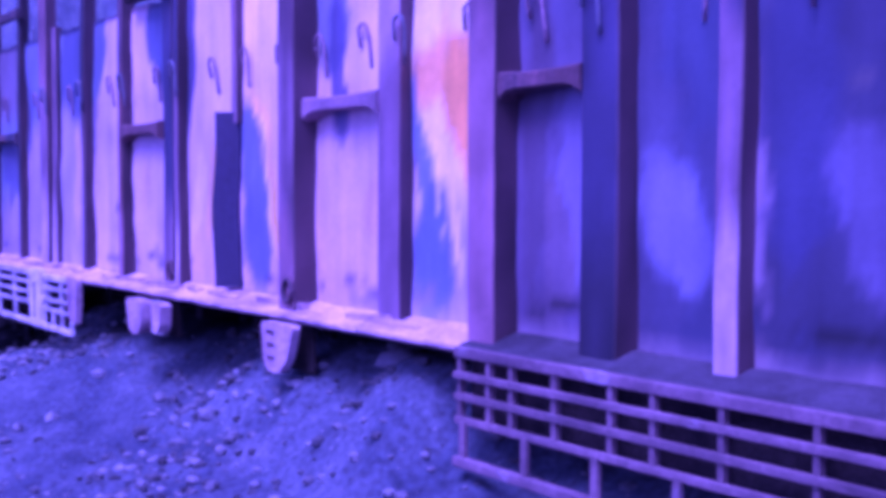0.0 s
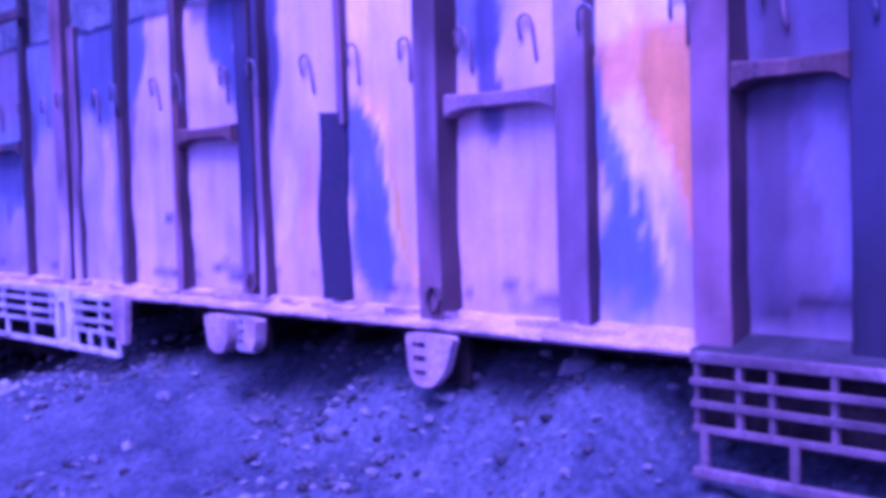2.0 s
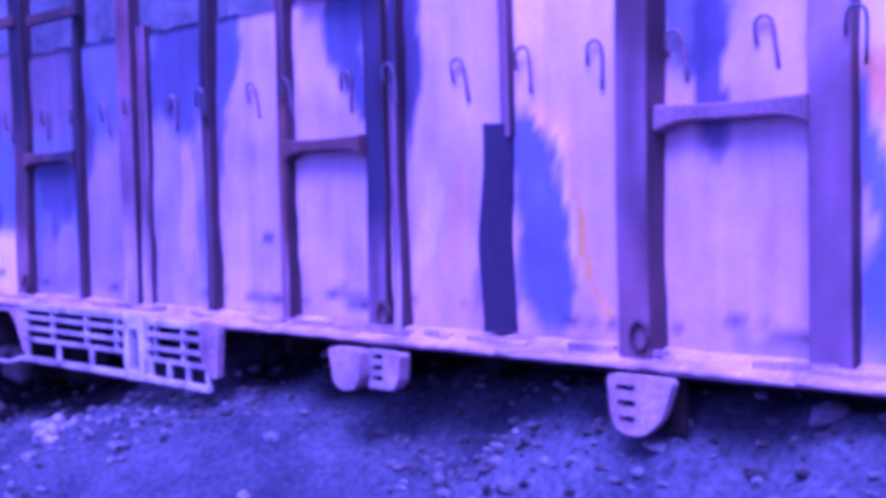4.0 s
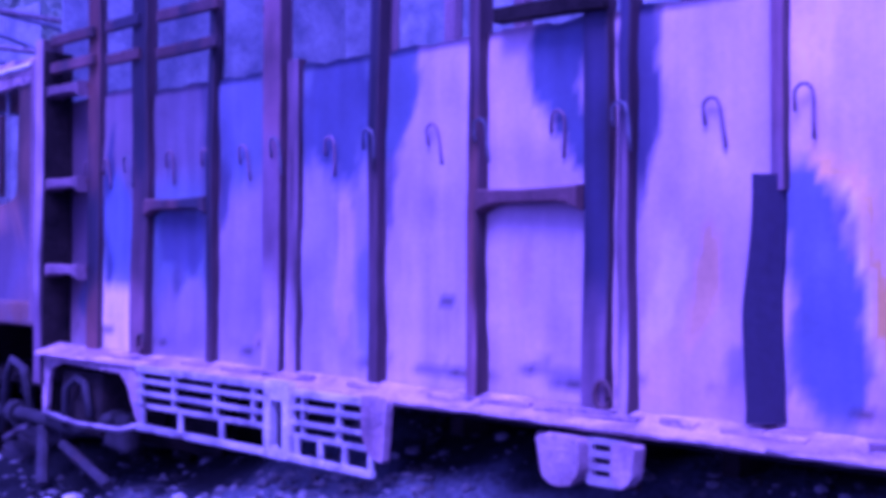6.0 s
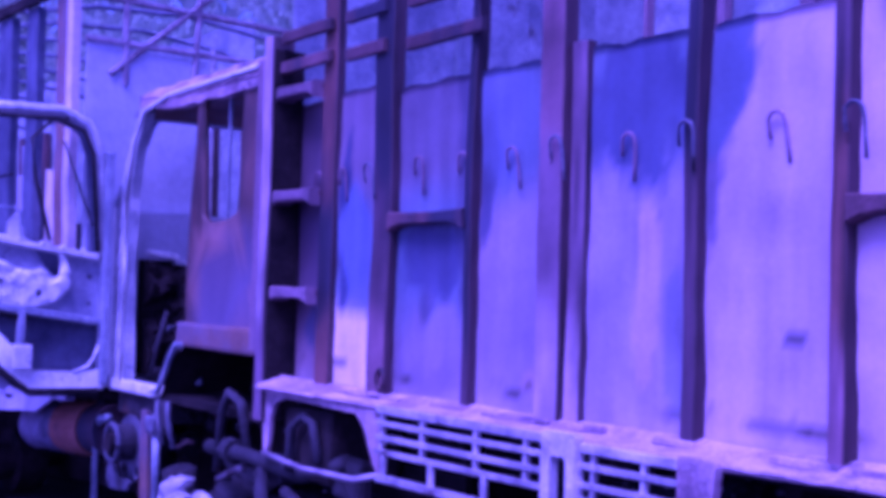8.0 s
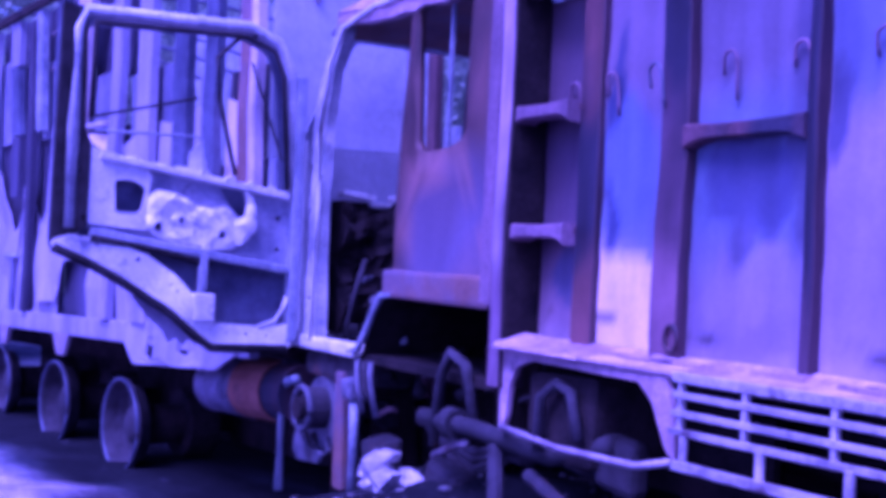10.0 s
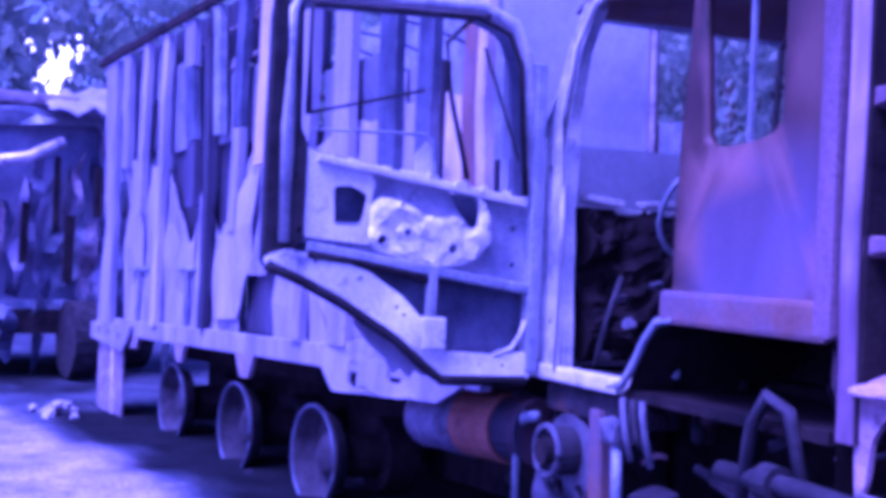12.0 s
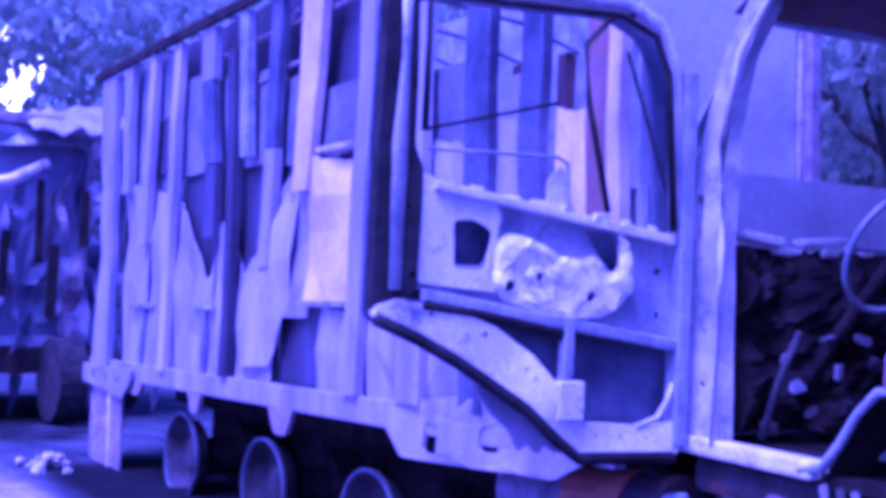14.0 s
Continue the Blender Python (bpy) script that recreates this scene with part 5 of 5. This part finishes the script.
torn_sheet([(-3.79, 1.27), (-3.53, 1.06), (-3.38, 0.935), (-3.19, 0.67), (-3.1, 0.84)], 0.08, M_ASHEN, seed=3.7)
torn_sheet([(-3.09, 0.85), (-3.02, 0.957), (-2.83, 1.057), (-2.77, 0.95)], 0.08, M_ASHEN, seed=4.1)
torn_sheet([(-2.75, 0.9), (-2.654, 0.694), (-2.4, 0.827), (-2.28, 0.99), (-2.2, 1.12)], 0.09, M_ASHEN, seed=5.9)
torn_sheet([(-2.19, 1.13), (-1.94, 1.30), (-1.77, 1.32)], 0.47, M_PALE_BLUE, seed=6.5, label="pale buckled side sheet")
torn_sheet([(-1.76, 1.33), (-1.2, 1.27)], 0.55, M_PALE, y=0.02, seed=7.2, label="bare pinkish-white side sheet")
torn_sheet([(-1.6, 0.51), (-1.2, 0.51)], 0.09, M_ASHEN, seed=7.9)
torn_sheet([(-1.04, 1.2), (-0.67, 1.30), (-0.12, 1.25)], 0.08, M_PALE_BLUE, seed=8.3, label="pale buckled side sheet")
torn_sheet([(0.03, 1.30), (0.27, 1.29)], 0.08, M_PALE_BLUE, seed=9.1)
torn_sheet([(0.40, 1.32), (0.69, 1.26)], 0.08, M_PALE, seed=9.7, label="bare pinkish-white side sheet")
part("bent_flap", plate([(-2.58, 0.17), (-2.57, 0.64), (-2.25, 0.76), (-1.98, 1.22), (-1.86, 1.24), (-1.90, 0.81), (-1.93, 0.585), (-2.18, 0.19)], [], lambda u, v, w: (u, 0.0 + w + 0.02 * math.sin(u * 9), v), 0.008, bend=0.05, seed=2.0, cut=0.1), M_PALE_BLUE, truck_b, "pale sheet folded outward by the fire")
# sheets set back behind the posts: the charred lower lining and the blue-grey upper row
# the first, black one is added as the shaded gap beside the corner post
for x0, x1, z0, z1, mat in ((-5.08, -4.84, 0.0, 1.6, M_SOOT_SHADE), (-4.83, -3.8, 0.1, 1.5, M_MID), (-3.79, -3.1, 0.1, 1.44, M_CHAR_SHADE), (-3.09, -2.2, 0.1, 1.40, M_CHAR_SHADE), (-2.19, -1.62, 0.1, 1.36, M_CHAR_SHADE), (-1.61, -1.0, 0.1, 1.33, M_CHAR_SHADE), (-0.99, 0.9, 0.1, 0.98, M_MID)):
    part("charred_panel", wobble(box(x0, x1, 0.085, 0.095, z0, z1), 0.02, 2.0, x0), mat, truck_b, "dark inner sheet")
for x0, x1, z0, z1, mat in ((-5.15, -4.902, 1.45, 2.28, M_MID), (-4.90, -4.352, 1.4, 2.3, M_MID), (-4.35, -3.852, 1.86, 2.3, M_MID), (-4.35, -3.852, 1.46, 1.85, M_CHAR_SHADE), (-3.85, -3.202, 1.40, 2.06, M_MID), (-3.20, -2.802, 1.40, 1.97, M_MID), (-2.80, -2.222, 1.36, 1.93, M_MID), (-2.22, -1.742, 1.33, 1.82, M_MID), (-1.74, -1.07, 1.34, 1.70, M_MID), (-0.98, -0.12, 1.2, 1.62, M_MID), (0.04, 0.27, 1.2, 1.5, M_MID)):
    part("upper_panel", wobble(box(x0, x1, 0.06, 0.07, z0, z1), 0.02, 2.0, x0), mat, truck_b, "blue-grey scorched upper sheet" if mat is M_MID else "charred upper sheet")
# dark sheets added for the shade inside the open band under the top rail
for x0, x1, z0 in ((-3.95, -3.202, 2.07), (-3.2, -2.742, 1.97), (-2.74, -2.272, 1.93), (-2.27, -1.782, 1.83), (-1.78, -1.05, 1.70)):
    part("charred_lining", wobble(box(x0, x1, 0.12, 0.13, z0 - 0.05, 2.36), 0.02, 2.0, x0), M_CHAR_SHADE, truck_b, "dark sheet added as shade in the openings above the side sheets")
for x0, x1, z0, z1 in ((-3.1, -1.75, 2.11, 2.13), (-2.5, -1.8, 1.86, 1.90), (-2.35, -2.0, 1.95, 2.2), (-1.55, -1.08, 2.12, 2.12)):
    part("lining_rod", tube([(x0, 0.05, z0), ((x0 + x1) / 2, 0.05, (z0 + z1) / 2 + 0.006), (x1, 0.05, z1)], 0.013, 6), M_GUARD, truck_b)
# straps and rails on the sheets
for x, w in ((-4.35, 0.25), (-3.16, 0.17)):
    part("hinge_strap", wobble(box(x - w, x + w, -0.005, 0.026, 0.50, 0.53, bev=0.004), 0.006, 6.0, x), M_GREY, truck_b)
    part("hinge_strap", wobble(box(x - 0.03, x + 0.02, 0.0, 0.026, 0.1, 0.49, bev=0.004), 0.004, 6.0, x), M_MID, truck_b)
part("sheet_rail", wobble(box(-1.56, -1.2, -0.03, 0.01, 1.335, 1.365, bev=0.006), 0.006, 6.0), M_GUARD_PALE, truck_b)
part("sheet_rail", wobble(box(-1.76, -1.25, -0.01, 0.018, 0.53, 0.56, bev=0.004), 0.006, 6.0), M_GREY, truck_b)
part("corner_plate", plate(rounded([(-5.55, 0.06), (-5.55, -0.08), (-4.6, -0.16), (-4.45, -0.05), (-4.4, 0.06)], 0.02), [circle(-5.3, -0.02, 0.05), circle(-5.0, -0.03, 0.045), circle(-4.7, -0.04, 0.035)], lambda u, v, d: (u, -0.045 + d, v), 0.02, bend=0.02, cut=0.15), M_ASHEN, truck_b, "pale corner plate with bolt holes")
part("top_rail", wobble(box(-5.62, 0.86, -0.055, -0.02, 2.30, 2.37, bev=0.008), 0.014, 2.5), M_SOOT_SHADE, truck_b, "charred top rail")
part("charred_strip", wobble(box(-5.6, -2.2, -0.03, 0.0, 2.335, 2.37), 0.02, 9.0), M_SOOT_SHADE, truck_b)
for k in range(10):
    x = -5.3 + k * 0.6
    part("roof_bow", tube([(x, 0.0, 2.32), (x, 0.5, 2.45), (x, 1.15, 2.5), (x, 1.8, 2.45), (x, 2.3, 2.32)], 0.016, 6), M_MID, truck_b)
for k in range(12):
    x = -5.55 + k * 0.53
    if k < 10:
        part("far_panel", wobble(box(x, x + 0.52, 2.28, 2.29, 0.05, 2.85 if k < 9 else 1.5), 0.01, 2.0, k), M_GREY, truck_b)
    if k < 11:
        part("far_post", box(x - 0.05, x + 0.05, 2.2, 2.27, 0.05, 2.32, bev=0.006), M_GUARD if k == 10 else M_RIB, truck_b)
# end gate: one smooth sheet and its rod
part("end_gate", wobble(box(0.865, 0.88, 0.06, 0.86, 0.1, 2.02), 0.012, 2.0), M_GATE, truck_b, "smooth blue-grey end gate sheet")
part("gate_rod", tube([(0.885, 0.88, 0.9), (0.89, 0.885, 2.1)], 0.016, 8), M_GUARD_PALE, truck_b)
for y0, y1, z0, z1 in ((0.05, 2.25, 2.3, 2.3), (0.05, 2.25, 2.04, 2.08), (0.3, 0.3, 1.8, 2.5), (0.75, 0.8, 1.8, 2.5), (0.2, 0.9, 1.85, 2.45)):
    part("gate_rod", tube([(0.885, y0, z0), (0.885, y1, z1)], 0.02, 7), M_GUARD, truck_b)
# brackets hanging from the deck
for x, w, h in ((-4.45, 0.2, 0.12), (-3.25, 0.12, 0.16), (-1.95, 0.16, 0.17), (-5.3, 0.25, 0.08)):
    part("hanger_bracket", plate(rounded([(x - w, -0.02), (x - w * 0.45, -h), (x + w * 0.45, -h), (x + w, -0.02)], 0.02), [], lambda u, v, d: (u, 0.0 + d, v), 0.03), M_GUARD, truck_b, "pale hanging bracket")
part("tool_bracket", plate(rounded([(-0.75, 0.0), (-0.6, -0.14), (0.55, -0.10), (0.75, 0.0), (0.75, 0.25), (-0.75, 0.1)], 0.02), [rounded(rect(-0.42, -0.28, -0.1, 0.03), 0.03), rounded(rect(0.02, 0.14, -0.05, 0.05), 0.03)], lambda u, v, d: (u, -0.02 + d, v), 0.02, bend=0.04, cut=0.15), M_ASHEN, truck_b, "pale bent plate with cut-outs")
tank = part("fuel_tank", tube([(0.60, 0.28, -0.205), (0.62, 0.28, -0.205), (0.88, 0.28, -0.20), (0.92, 0.28, -0.20)], 0.15, 20), M_RIB, truck_b, "dark rusted fuel tank")
part("tank_end", wobble(tube([(-0.04, 0.28, -0.21), (-0.02, 0.28, -0.21), (0.15, 0.28, -0.21), (0.38, 0.28, -0.21)], 0.165, 20), 0.02, 4.0), M_STEEL, tank, "ash-grey tank end", smooth=True)
part("tank_band", tube([(0.38, 0.28, -0.208), (0.72, 0.28, -0.205)], 0.163, 20), M_ORANGE, tank, "bright orange-rusted band")
# unseen black sheet added to keep the underside in shade
part("inner_valance", wobble(box(-5.3, 0.95, 0.95, 0.97, -0.72, 0.0), 0.05, 2.0), M_SOOT_SHADE, truck_b, "black sheet added for the shade behind the wheels")
for y in (0.7, 1.5):
    part("chassis_rail", box(-5.5, 0.8, y, y + 0.09, -0.25, 0.0), M_SOOT_SHADE, truck_b)


def bare_rim(x, z, parent):
    """A burnt-off wheel: dished rim with a hub."""
    bm = bmesh.new()
    prof = [(0.03, 0.298), (0.02, 0.308), (0.0, 0.303), (0.0, 0.285), (0.02, 0.272), (0.05, 0.265), (0.11, 0.25), (0.12, 0.14), (0.08, 0.11), (0.06, 0.08), (0.06, 0.0)]
    rings = [[bm.verts.new((x + r * math.cos(a), 0.15 + d, z + r * math.sin(a))) for a in [k * math.tau / 28 for k in range(28)]] for d, r in prof[:-1]]
    for a, b in zip(rings, rings[1:]):
        for k in range(28):
            bm.faces.new((a[k], a[(k + 1) % 28], b[(k + 1) % 28], b[k]))
    bm.faces.new(rings[-1])
    w = part("wheel", bm, M_UNDER, parent, "bare steel wheel rim, tyre burnt away", smooth=True)
    part("rim_flange", tube([(x + 0.295 * math.cos(a), 0.15, z + 0.295 * math.sin(a)) for a in [k * math.tau / 28 for k in range(28)]], 0.012, 6, closed=True), M_SKIN, w, "grey rim flange", smooth=True)
    part("brake_drum", tube([(x, 0.32, z), (x, 0.7, z)], 0.13, 16), M_SOOT_SHADE, w)
    part("inner_rim", tube([(x, 0.55, z), (x, 0.75, z)], 0.22, 24), M_SOOT_SHADE, w)
    return w


for x, z in ((-1.20, -0.575), (-2.48, -0.545), (-3.85, -0.505)):
    bare_rim(x, z, truck_b)
part("mud_flap", wobble(box(-5.55, -4.78, 0.02, 0.05, -0.74, -0.04, bev=0.01), 0.03, 2.0), M_GUARD, truck_b, "pale rear mud flap sheet")
part("mud_flap_stay", tube([(-5.0, 0.0, -0.02), (-4.98, 0.0, -0.73), (-4.5, 0.05, -0.74)], 0.018, 6), M_GUARD_PALE, truck_b)
part("axle", tube([(-2.55, 0.5, -0.54), (-2.55, 2.0, -0.54)], 0.08, 10), M_SOOT_SHADE, truck_b)
part("axle", tube([(-1.27, 0.5, -0.57), (-1.27, 2.0, -0.57)], 0.08, 10), M_SOOT_SHADE, truck_b)
part("axle", tube([(-3.85, 0.5, -0.50), (-3.85, 2.0, -0.50)], 0.08, 10), M_SOOT_SHADE, truck_b)

# ---- third wreck, farther on ----
truck_c = thing("wrecked_truck", "crumpled burnt truck cab beyond the second truck", "truck", pose(-19.6, -1.0, -0.05, 0, 0, 8))
rnd = random.Random(44)
part("cab_front", plate(rounded([(-1.2, 0.6), (-1.25, 2.0), (-1.0, 2.8), (1.3, 2.9), (1.4, 0.6)], 0.1), [rounded([(-1.0, 1.7), (-0.85, 2.6), (0.4, 2.7), (0.45, 1.6)], 0.1), rounded(rect(0.7, 1.2, 1.5, 2.5), 0.08), rounded(rect(-0.8, 0.3, 0.8, 1.3), 0.08)], lambda u, v, w: (0.6 + w, u, v), 0.05, bend=0.3, cut=0.25), M_GREY, truck_c, "buckled cab front with empty windscreen")
part("cab_side", plate(rounded(rect(-1.6, 0.6, 0.6, 2.85), 0.08), [rounded(rect(-1.0, 0.3, 1.6, 2.6), 0.08)], lambda u, v, w: (u, -1.15 + w, v), 0.05, bend=0.25, cut=0.25), M_GUARD, truck_c)
part("cab_roof", wobble(box(-1.6, 0.7, -1.2, 1.3, 2.85, 3.0, bev=0.05), 0.12, 1.2), M_GUARD, truck_c, "pale dusty cab roof")
for k in range(46):
    p = Vector((rnd.uniform(0.62, 1.0), rnd.uniform(-1.2, 1.3), rnd.uniform(0.35, 2.3)))
    tall, wide = rnd.uniform(0.25, 0.7), rnd.uniform(0.05, 0.15)
    ring = [(p.y + wide * math.cos(q) * rnd.uniform(0.5, 1.1), p.z + tall * math.sin(q) * rnd.uniform(0.5, 1.1)) for q in [n * math.tau / 9 for n in range(9)]]
    part("torn_sheet", plate(ring, [], lambda u, v, w: (p.x + w + 0.25 * (v - p.z), u, v), 0.02, bend=0.22, seed=k * 1.7, cut=0.1), rnd.choice((M_GUARD, M_GREY, M_ASHEN, M_MID, M_GREY, M_SKIN)), truck_c)
part("cab_core", wobble(box(-1.5, 0.5, -1.05, 1.2, 0.5, 2.8, bev=0.1), 0.15, 1.5), M_MID, truck_c, "dark gutted cab body")
# black strips added on top as the shade in gaps between sheets
for y, z0, z1, w in ((-0.15, 1.5, 2.3, 0.035), (0.0, 1.0, 1.7, 0.05), (0.28, 1.7, 2.2, 0.04), (-0.45, 1.2, 2.0, 0.04)):
    part("torn_slit", wobble(box(1.02, 1.06, y - w, y + w, z0, z1, bev=0.01), 0.03, 3.0, y), M_SOOT_SHADE, truck_c, "black strip standing for shade in a gap between torn sheets")
part("pale_bar", tube([(1.0, -1.3, 2.1), (1.05, -0.45, 2.27), (1.1, -0.1, 2.45)], 0.06, 8), M_GUARD_PALE, truck_c, smooth=True)
for x, y in ((0.2, -0.95), (0.2, 0.95), (-1.2, -0.95), (-1.2, 0.95)):
    part("tyre", tube([(x, y - 0.14, 0.5), (x, y + 0.14, 0.5)], 0.48, 22), M_TRIM, truck_c, "charred black tyre")
bm = bmesh.new()
bmesh.ops.create_grid(bm, x_segments=14, y_segments=14, size=1)
for v in bm.verts:
    u, w = v.co.x, v.co.y
    v.co = Vector((0.3 + 0.7 * u, 0.4 + 0.62 * w, 2.86 + 0.22 * (1 - u * u) * (1 - w * w) + 0.16 * fbm(u * 1.7, w * 1.7, 3.0) + 0.05 * w))
made = bmesh.ops.extrude_face_region(bm, geom=bm.faces[:])
for v in [g for g in made["geom"] if isinstance(g, bmesh.types.BMVert)]:
    v.co.z -= 0.03
part("canvas_cover", bm, M_PALE_BLUE, truck_c, "pale rumpled cover on the roof", smooth=True)
part("tyre", tube([(1.1, 0.0, 0.42), (1.1, 0.04, 0.42), (1.1, 0.22, 0.42), (1.1, 0.26, 0.42)], 0.40, 22), M_TRIM, truck_c, "charred black tyre")
part("frame", box(-1.8, 0.8, -0.5, 0.5, 0.45, 0.7), M_SOOT_SHADE, truck_c)


# ---- trees along the road ----
def tree(height, seed):
    rnd = random.Random(seed)
    t = thing("tree", "dusty dark green roadside tree with an uneven crown", "tree", group="roadside trees")
    bm = bmesh.new()
    n, sides = 9, 9
    rings = []
    for j in range(n + 1):
        k = j / n
        c = Vector((0.3 * math.sin(k * 2 + seed), 0.25 * math.sin(k * 3 + seed), height * 0.6 * k))
        r = 0.24 * (1 - 0.75 * k)
        rings.append([bm.verts.new(c + Vector((r * math.cos(a), r * math.sin(a), 0))) for a in [q * math.tau / sides for q in range(sides)]])
    for a, b in zip(rings, rings[1:]):
        for q in range(sides):
            bm.faces.new((a[q], a[(q + 1) % sides], b[(q + 1) % sides], b[q]))
    part("trunk", bm, M_BARK, t)
    clumps = []
    for k in range(9):
        a = rnd.uniform(0, math.tau)
        base = Vector((0.2, 0.1, height * rnd.uniform(0.28, 0.55)))
        tip = base + Vector((math.cos(a) * rnd.uniform(1.0, 2.6), math.sin(a) * rnd.uniform(1.0, 2.6), rnd.uniform(0.4, 2.2)))
        part("limb", tube([base, (base + tip) / 2 + Vector((0, 0, -0.15)), tip], 0.06, 6), M_BARK, t)
        clumps.append(tip)
    for k in range(14):
        clumps.append(Vector((rnd.gauss(0, 1.3), rnd.gauss(0, 1.3), height * rnd.uniform(0.35, 1.0))))
    verts, faces = [], []
    for c in clumps:
        rad = rnd.uniform(0.6, 1.2)
        for _ in range(420):
            d = Vector((rnd.gauss(0, 1), rnd.gauss(0, 1), rnd.gauss(0, 0.7)))
            p = c + d.normalized() * rad * rnd.random() ** 0.45
            q = Euler((rnd.uniform(0, 6.3), rnd.uniform(0, 6.3), rnd.uniform(0, 6.3))).to_matrix()
            s = rnd.uniform(0.05, 0.11)
            o = len(verts)
            verts += [tuple(p + q @ Vector(v)) for v in ((-s, 0, 0), (0, -s * 0.5, s * 0.15), (s, 0, 0), (0, s * 0.5, s * 0.15))]
            faces.append((o, o + 1, o + 2, o + 3))
    me = bpy.data.meshes.new("crown")
    me.from_pydata(verts, [], faces)
    me.materials.append(M_LEAF)
    crown = new("crown", me)
    crown.parent = t
    return t


tree_a, tree_b = tree(6.5, 3), tree(5.2, 9)
tree_a.matrix_world = pose(-24, 4.5, 0, 0, 0, 0)
tree_b.matrix_world = pose(-21.5, 6.0, 0, 0, 0, 40)
rnd = random.Random(77)
for k, (x, y) in enumerate(((-27, 5.0), (-30, 6.5), (-18, 7.2), (-15.2, 6.8), (-12.8, 7.4), (-34, -5.0), (-36, 6.0), (-33, 9.5), (-10, 8.0), (-7, 7.5), (-4, 8.2), (-25, 9.5), (-38, -9.5), (-20.5, 10), (-13.8, 10.5), (-1, 8.0), (-44, -6))):
    copy_thing((tree_a, tree_b)[k % 2], pose(x, y, -0.1, 0, 0, rnd.uniform(0, 360)))


# low scrub under the trees
def scrub():
    rnd = random.Random(5)
    verts, faces = [], []
    for _ in range(9000):
        x = rnd.uniform(-40, 2)
        y = 5.5 + abs(rnd.gauss(0, 1.6))
        z = abs(rnd.gauss(0, 0.7)) + ground_height(x, y)
        q = Euler((rnd.uniform(0, 6.3), rnd.uniform(0, 6.3), rnd.uniform(0, 6.3))).to_matrix()
        s = rnd.uniform(0.08, 0.2)
        o = len(verts)
        verts += [tuple(Vector((x, y, z)) + q @ Vector(v)) for v in ((-s, 0, 0), (0, -s * 0.5, 0), (s, 0, 0), (0, s * 0.5, 0))]
        faces.append((o, o + 1, o + 2, o + 3))
    me = bpy.data.meshes.new("scrub")
    me.from_pydata(verts, [], faces)
    me.materials.append(M_LEAF)
    tagged(new("scrub", me), "dusty low scrub along the far side of the road", "scrub", kind="stuff")


scrub()


def woods(name, label, count, place, size, seed, skip):
    """A far belt of leaves with an uneven top and gaps."""
    rnd = random.Random(seed)
    verts, faces = [], []
    while len(faces) < count:
        x, y, top = place(rnd)
        u = rnd.random() ** 0.8
        z = u * top * (0.78 + 0.3 * fbm(x * 0.22, y * 0.22, 2.0)) - 0.1
        if skip(x, y, z):
            continue
        q = Euler((rnd.uniform(0, 6.3), rnd.uniform(0, 6.3), rnd.uniform(0, 6.3))).to_matrix()
        s = rnd.uniform(*size)
        o = len(verts)
        verts += [tuple(Vector((x, y, z)) + q @ Vector(v)) for v in ((-s, 0, 0), (0, -s * 0.55, 0), (s, 0, 0), (0, s * 0.55, 0))]
        faces.append((o, o + 1, o + 2, o + 3))
    me = bpy.data.meshes.new(name)
    me.from_pydata(verts, [], faces)
    me.materials.append(M_LEAF)
    tagged(new(name, me), label, "woods", kind="stuff")


def end_belt(rnd):
    return -46 + rnd.gauss(0, 1.5), rnd.uniform(-30, 34), 15


def clearing(x, y, z):
    """Two ragged openings between the far crowns."""
    n = 0.8 * fbm(y * 1.1, z * 1.1, 9.0)
    return math.hypot((y - 1.7) / 0.5, (z - 6.8) / 0.85) + n < 1 or math.hypot((y - 0.9) / 0.25, (z - 9.0) / 1.3) + n < 1


woods("far_woods", "dense dark woods closing the end of the road", 40000, end_belt, (0.15, 0.42), 15, clearing)
woods("roadside_woods", "dense dark green woods behind the trucks", 18000, lambda r: (r.uniform(-46, 14), 11.5 + r.gauss(0, 1.2), 9), (0.15, 0.4), 16, lambda x, y, z: fbm(x * 0.4, y * 0.4, z * 0.5) < -0.3)

# a bright cloud bank low over the end of the road
glow = bpy.data.materials.new("bright_cloud")
glow.use_nodes = True
nodes = glow.node_tree.nodes
nodes.remove(nodes["Principled BSDF"])
em = nodes.new("ShaderNodeEmission")
em.inputs["Color"].default_value, em.inputs["Strength"].default_value = (1.0, 0.97, 0.93, 1), 2.6
glow.node_tree.links.new(em.outputs[0], nodes["Material Output"].inputs["Surface"])
bm = bmesh.new()
bm.faces.new([bm.verts.new((-240, 21 + 5.5 * math.cos(a) * (1 + 0.25 * math.sin(3 * a)), 35 + 9 * math.sin(a) * (1 + 0.2 * math.sin(5 * a)))) for a in [k * math.tau / 40 for k in range(40)]])
tagged(part("backdrop", bm, glow), "bright white cloud bank low in the sky", "sky", kind="structure")
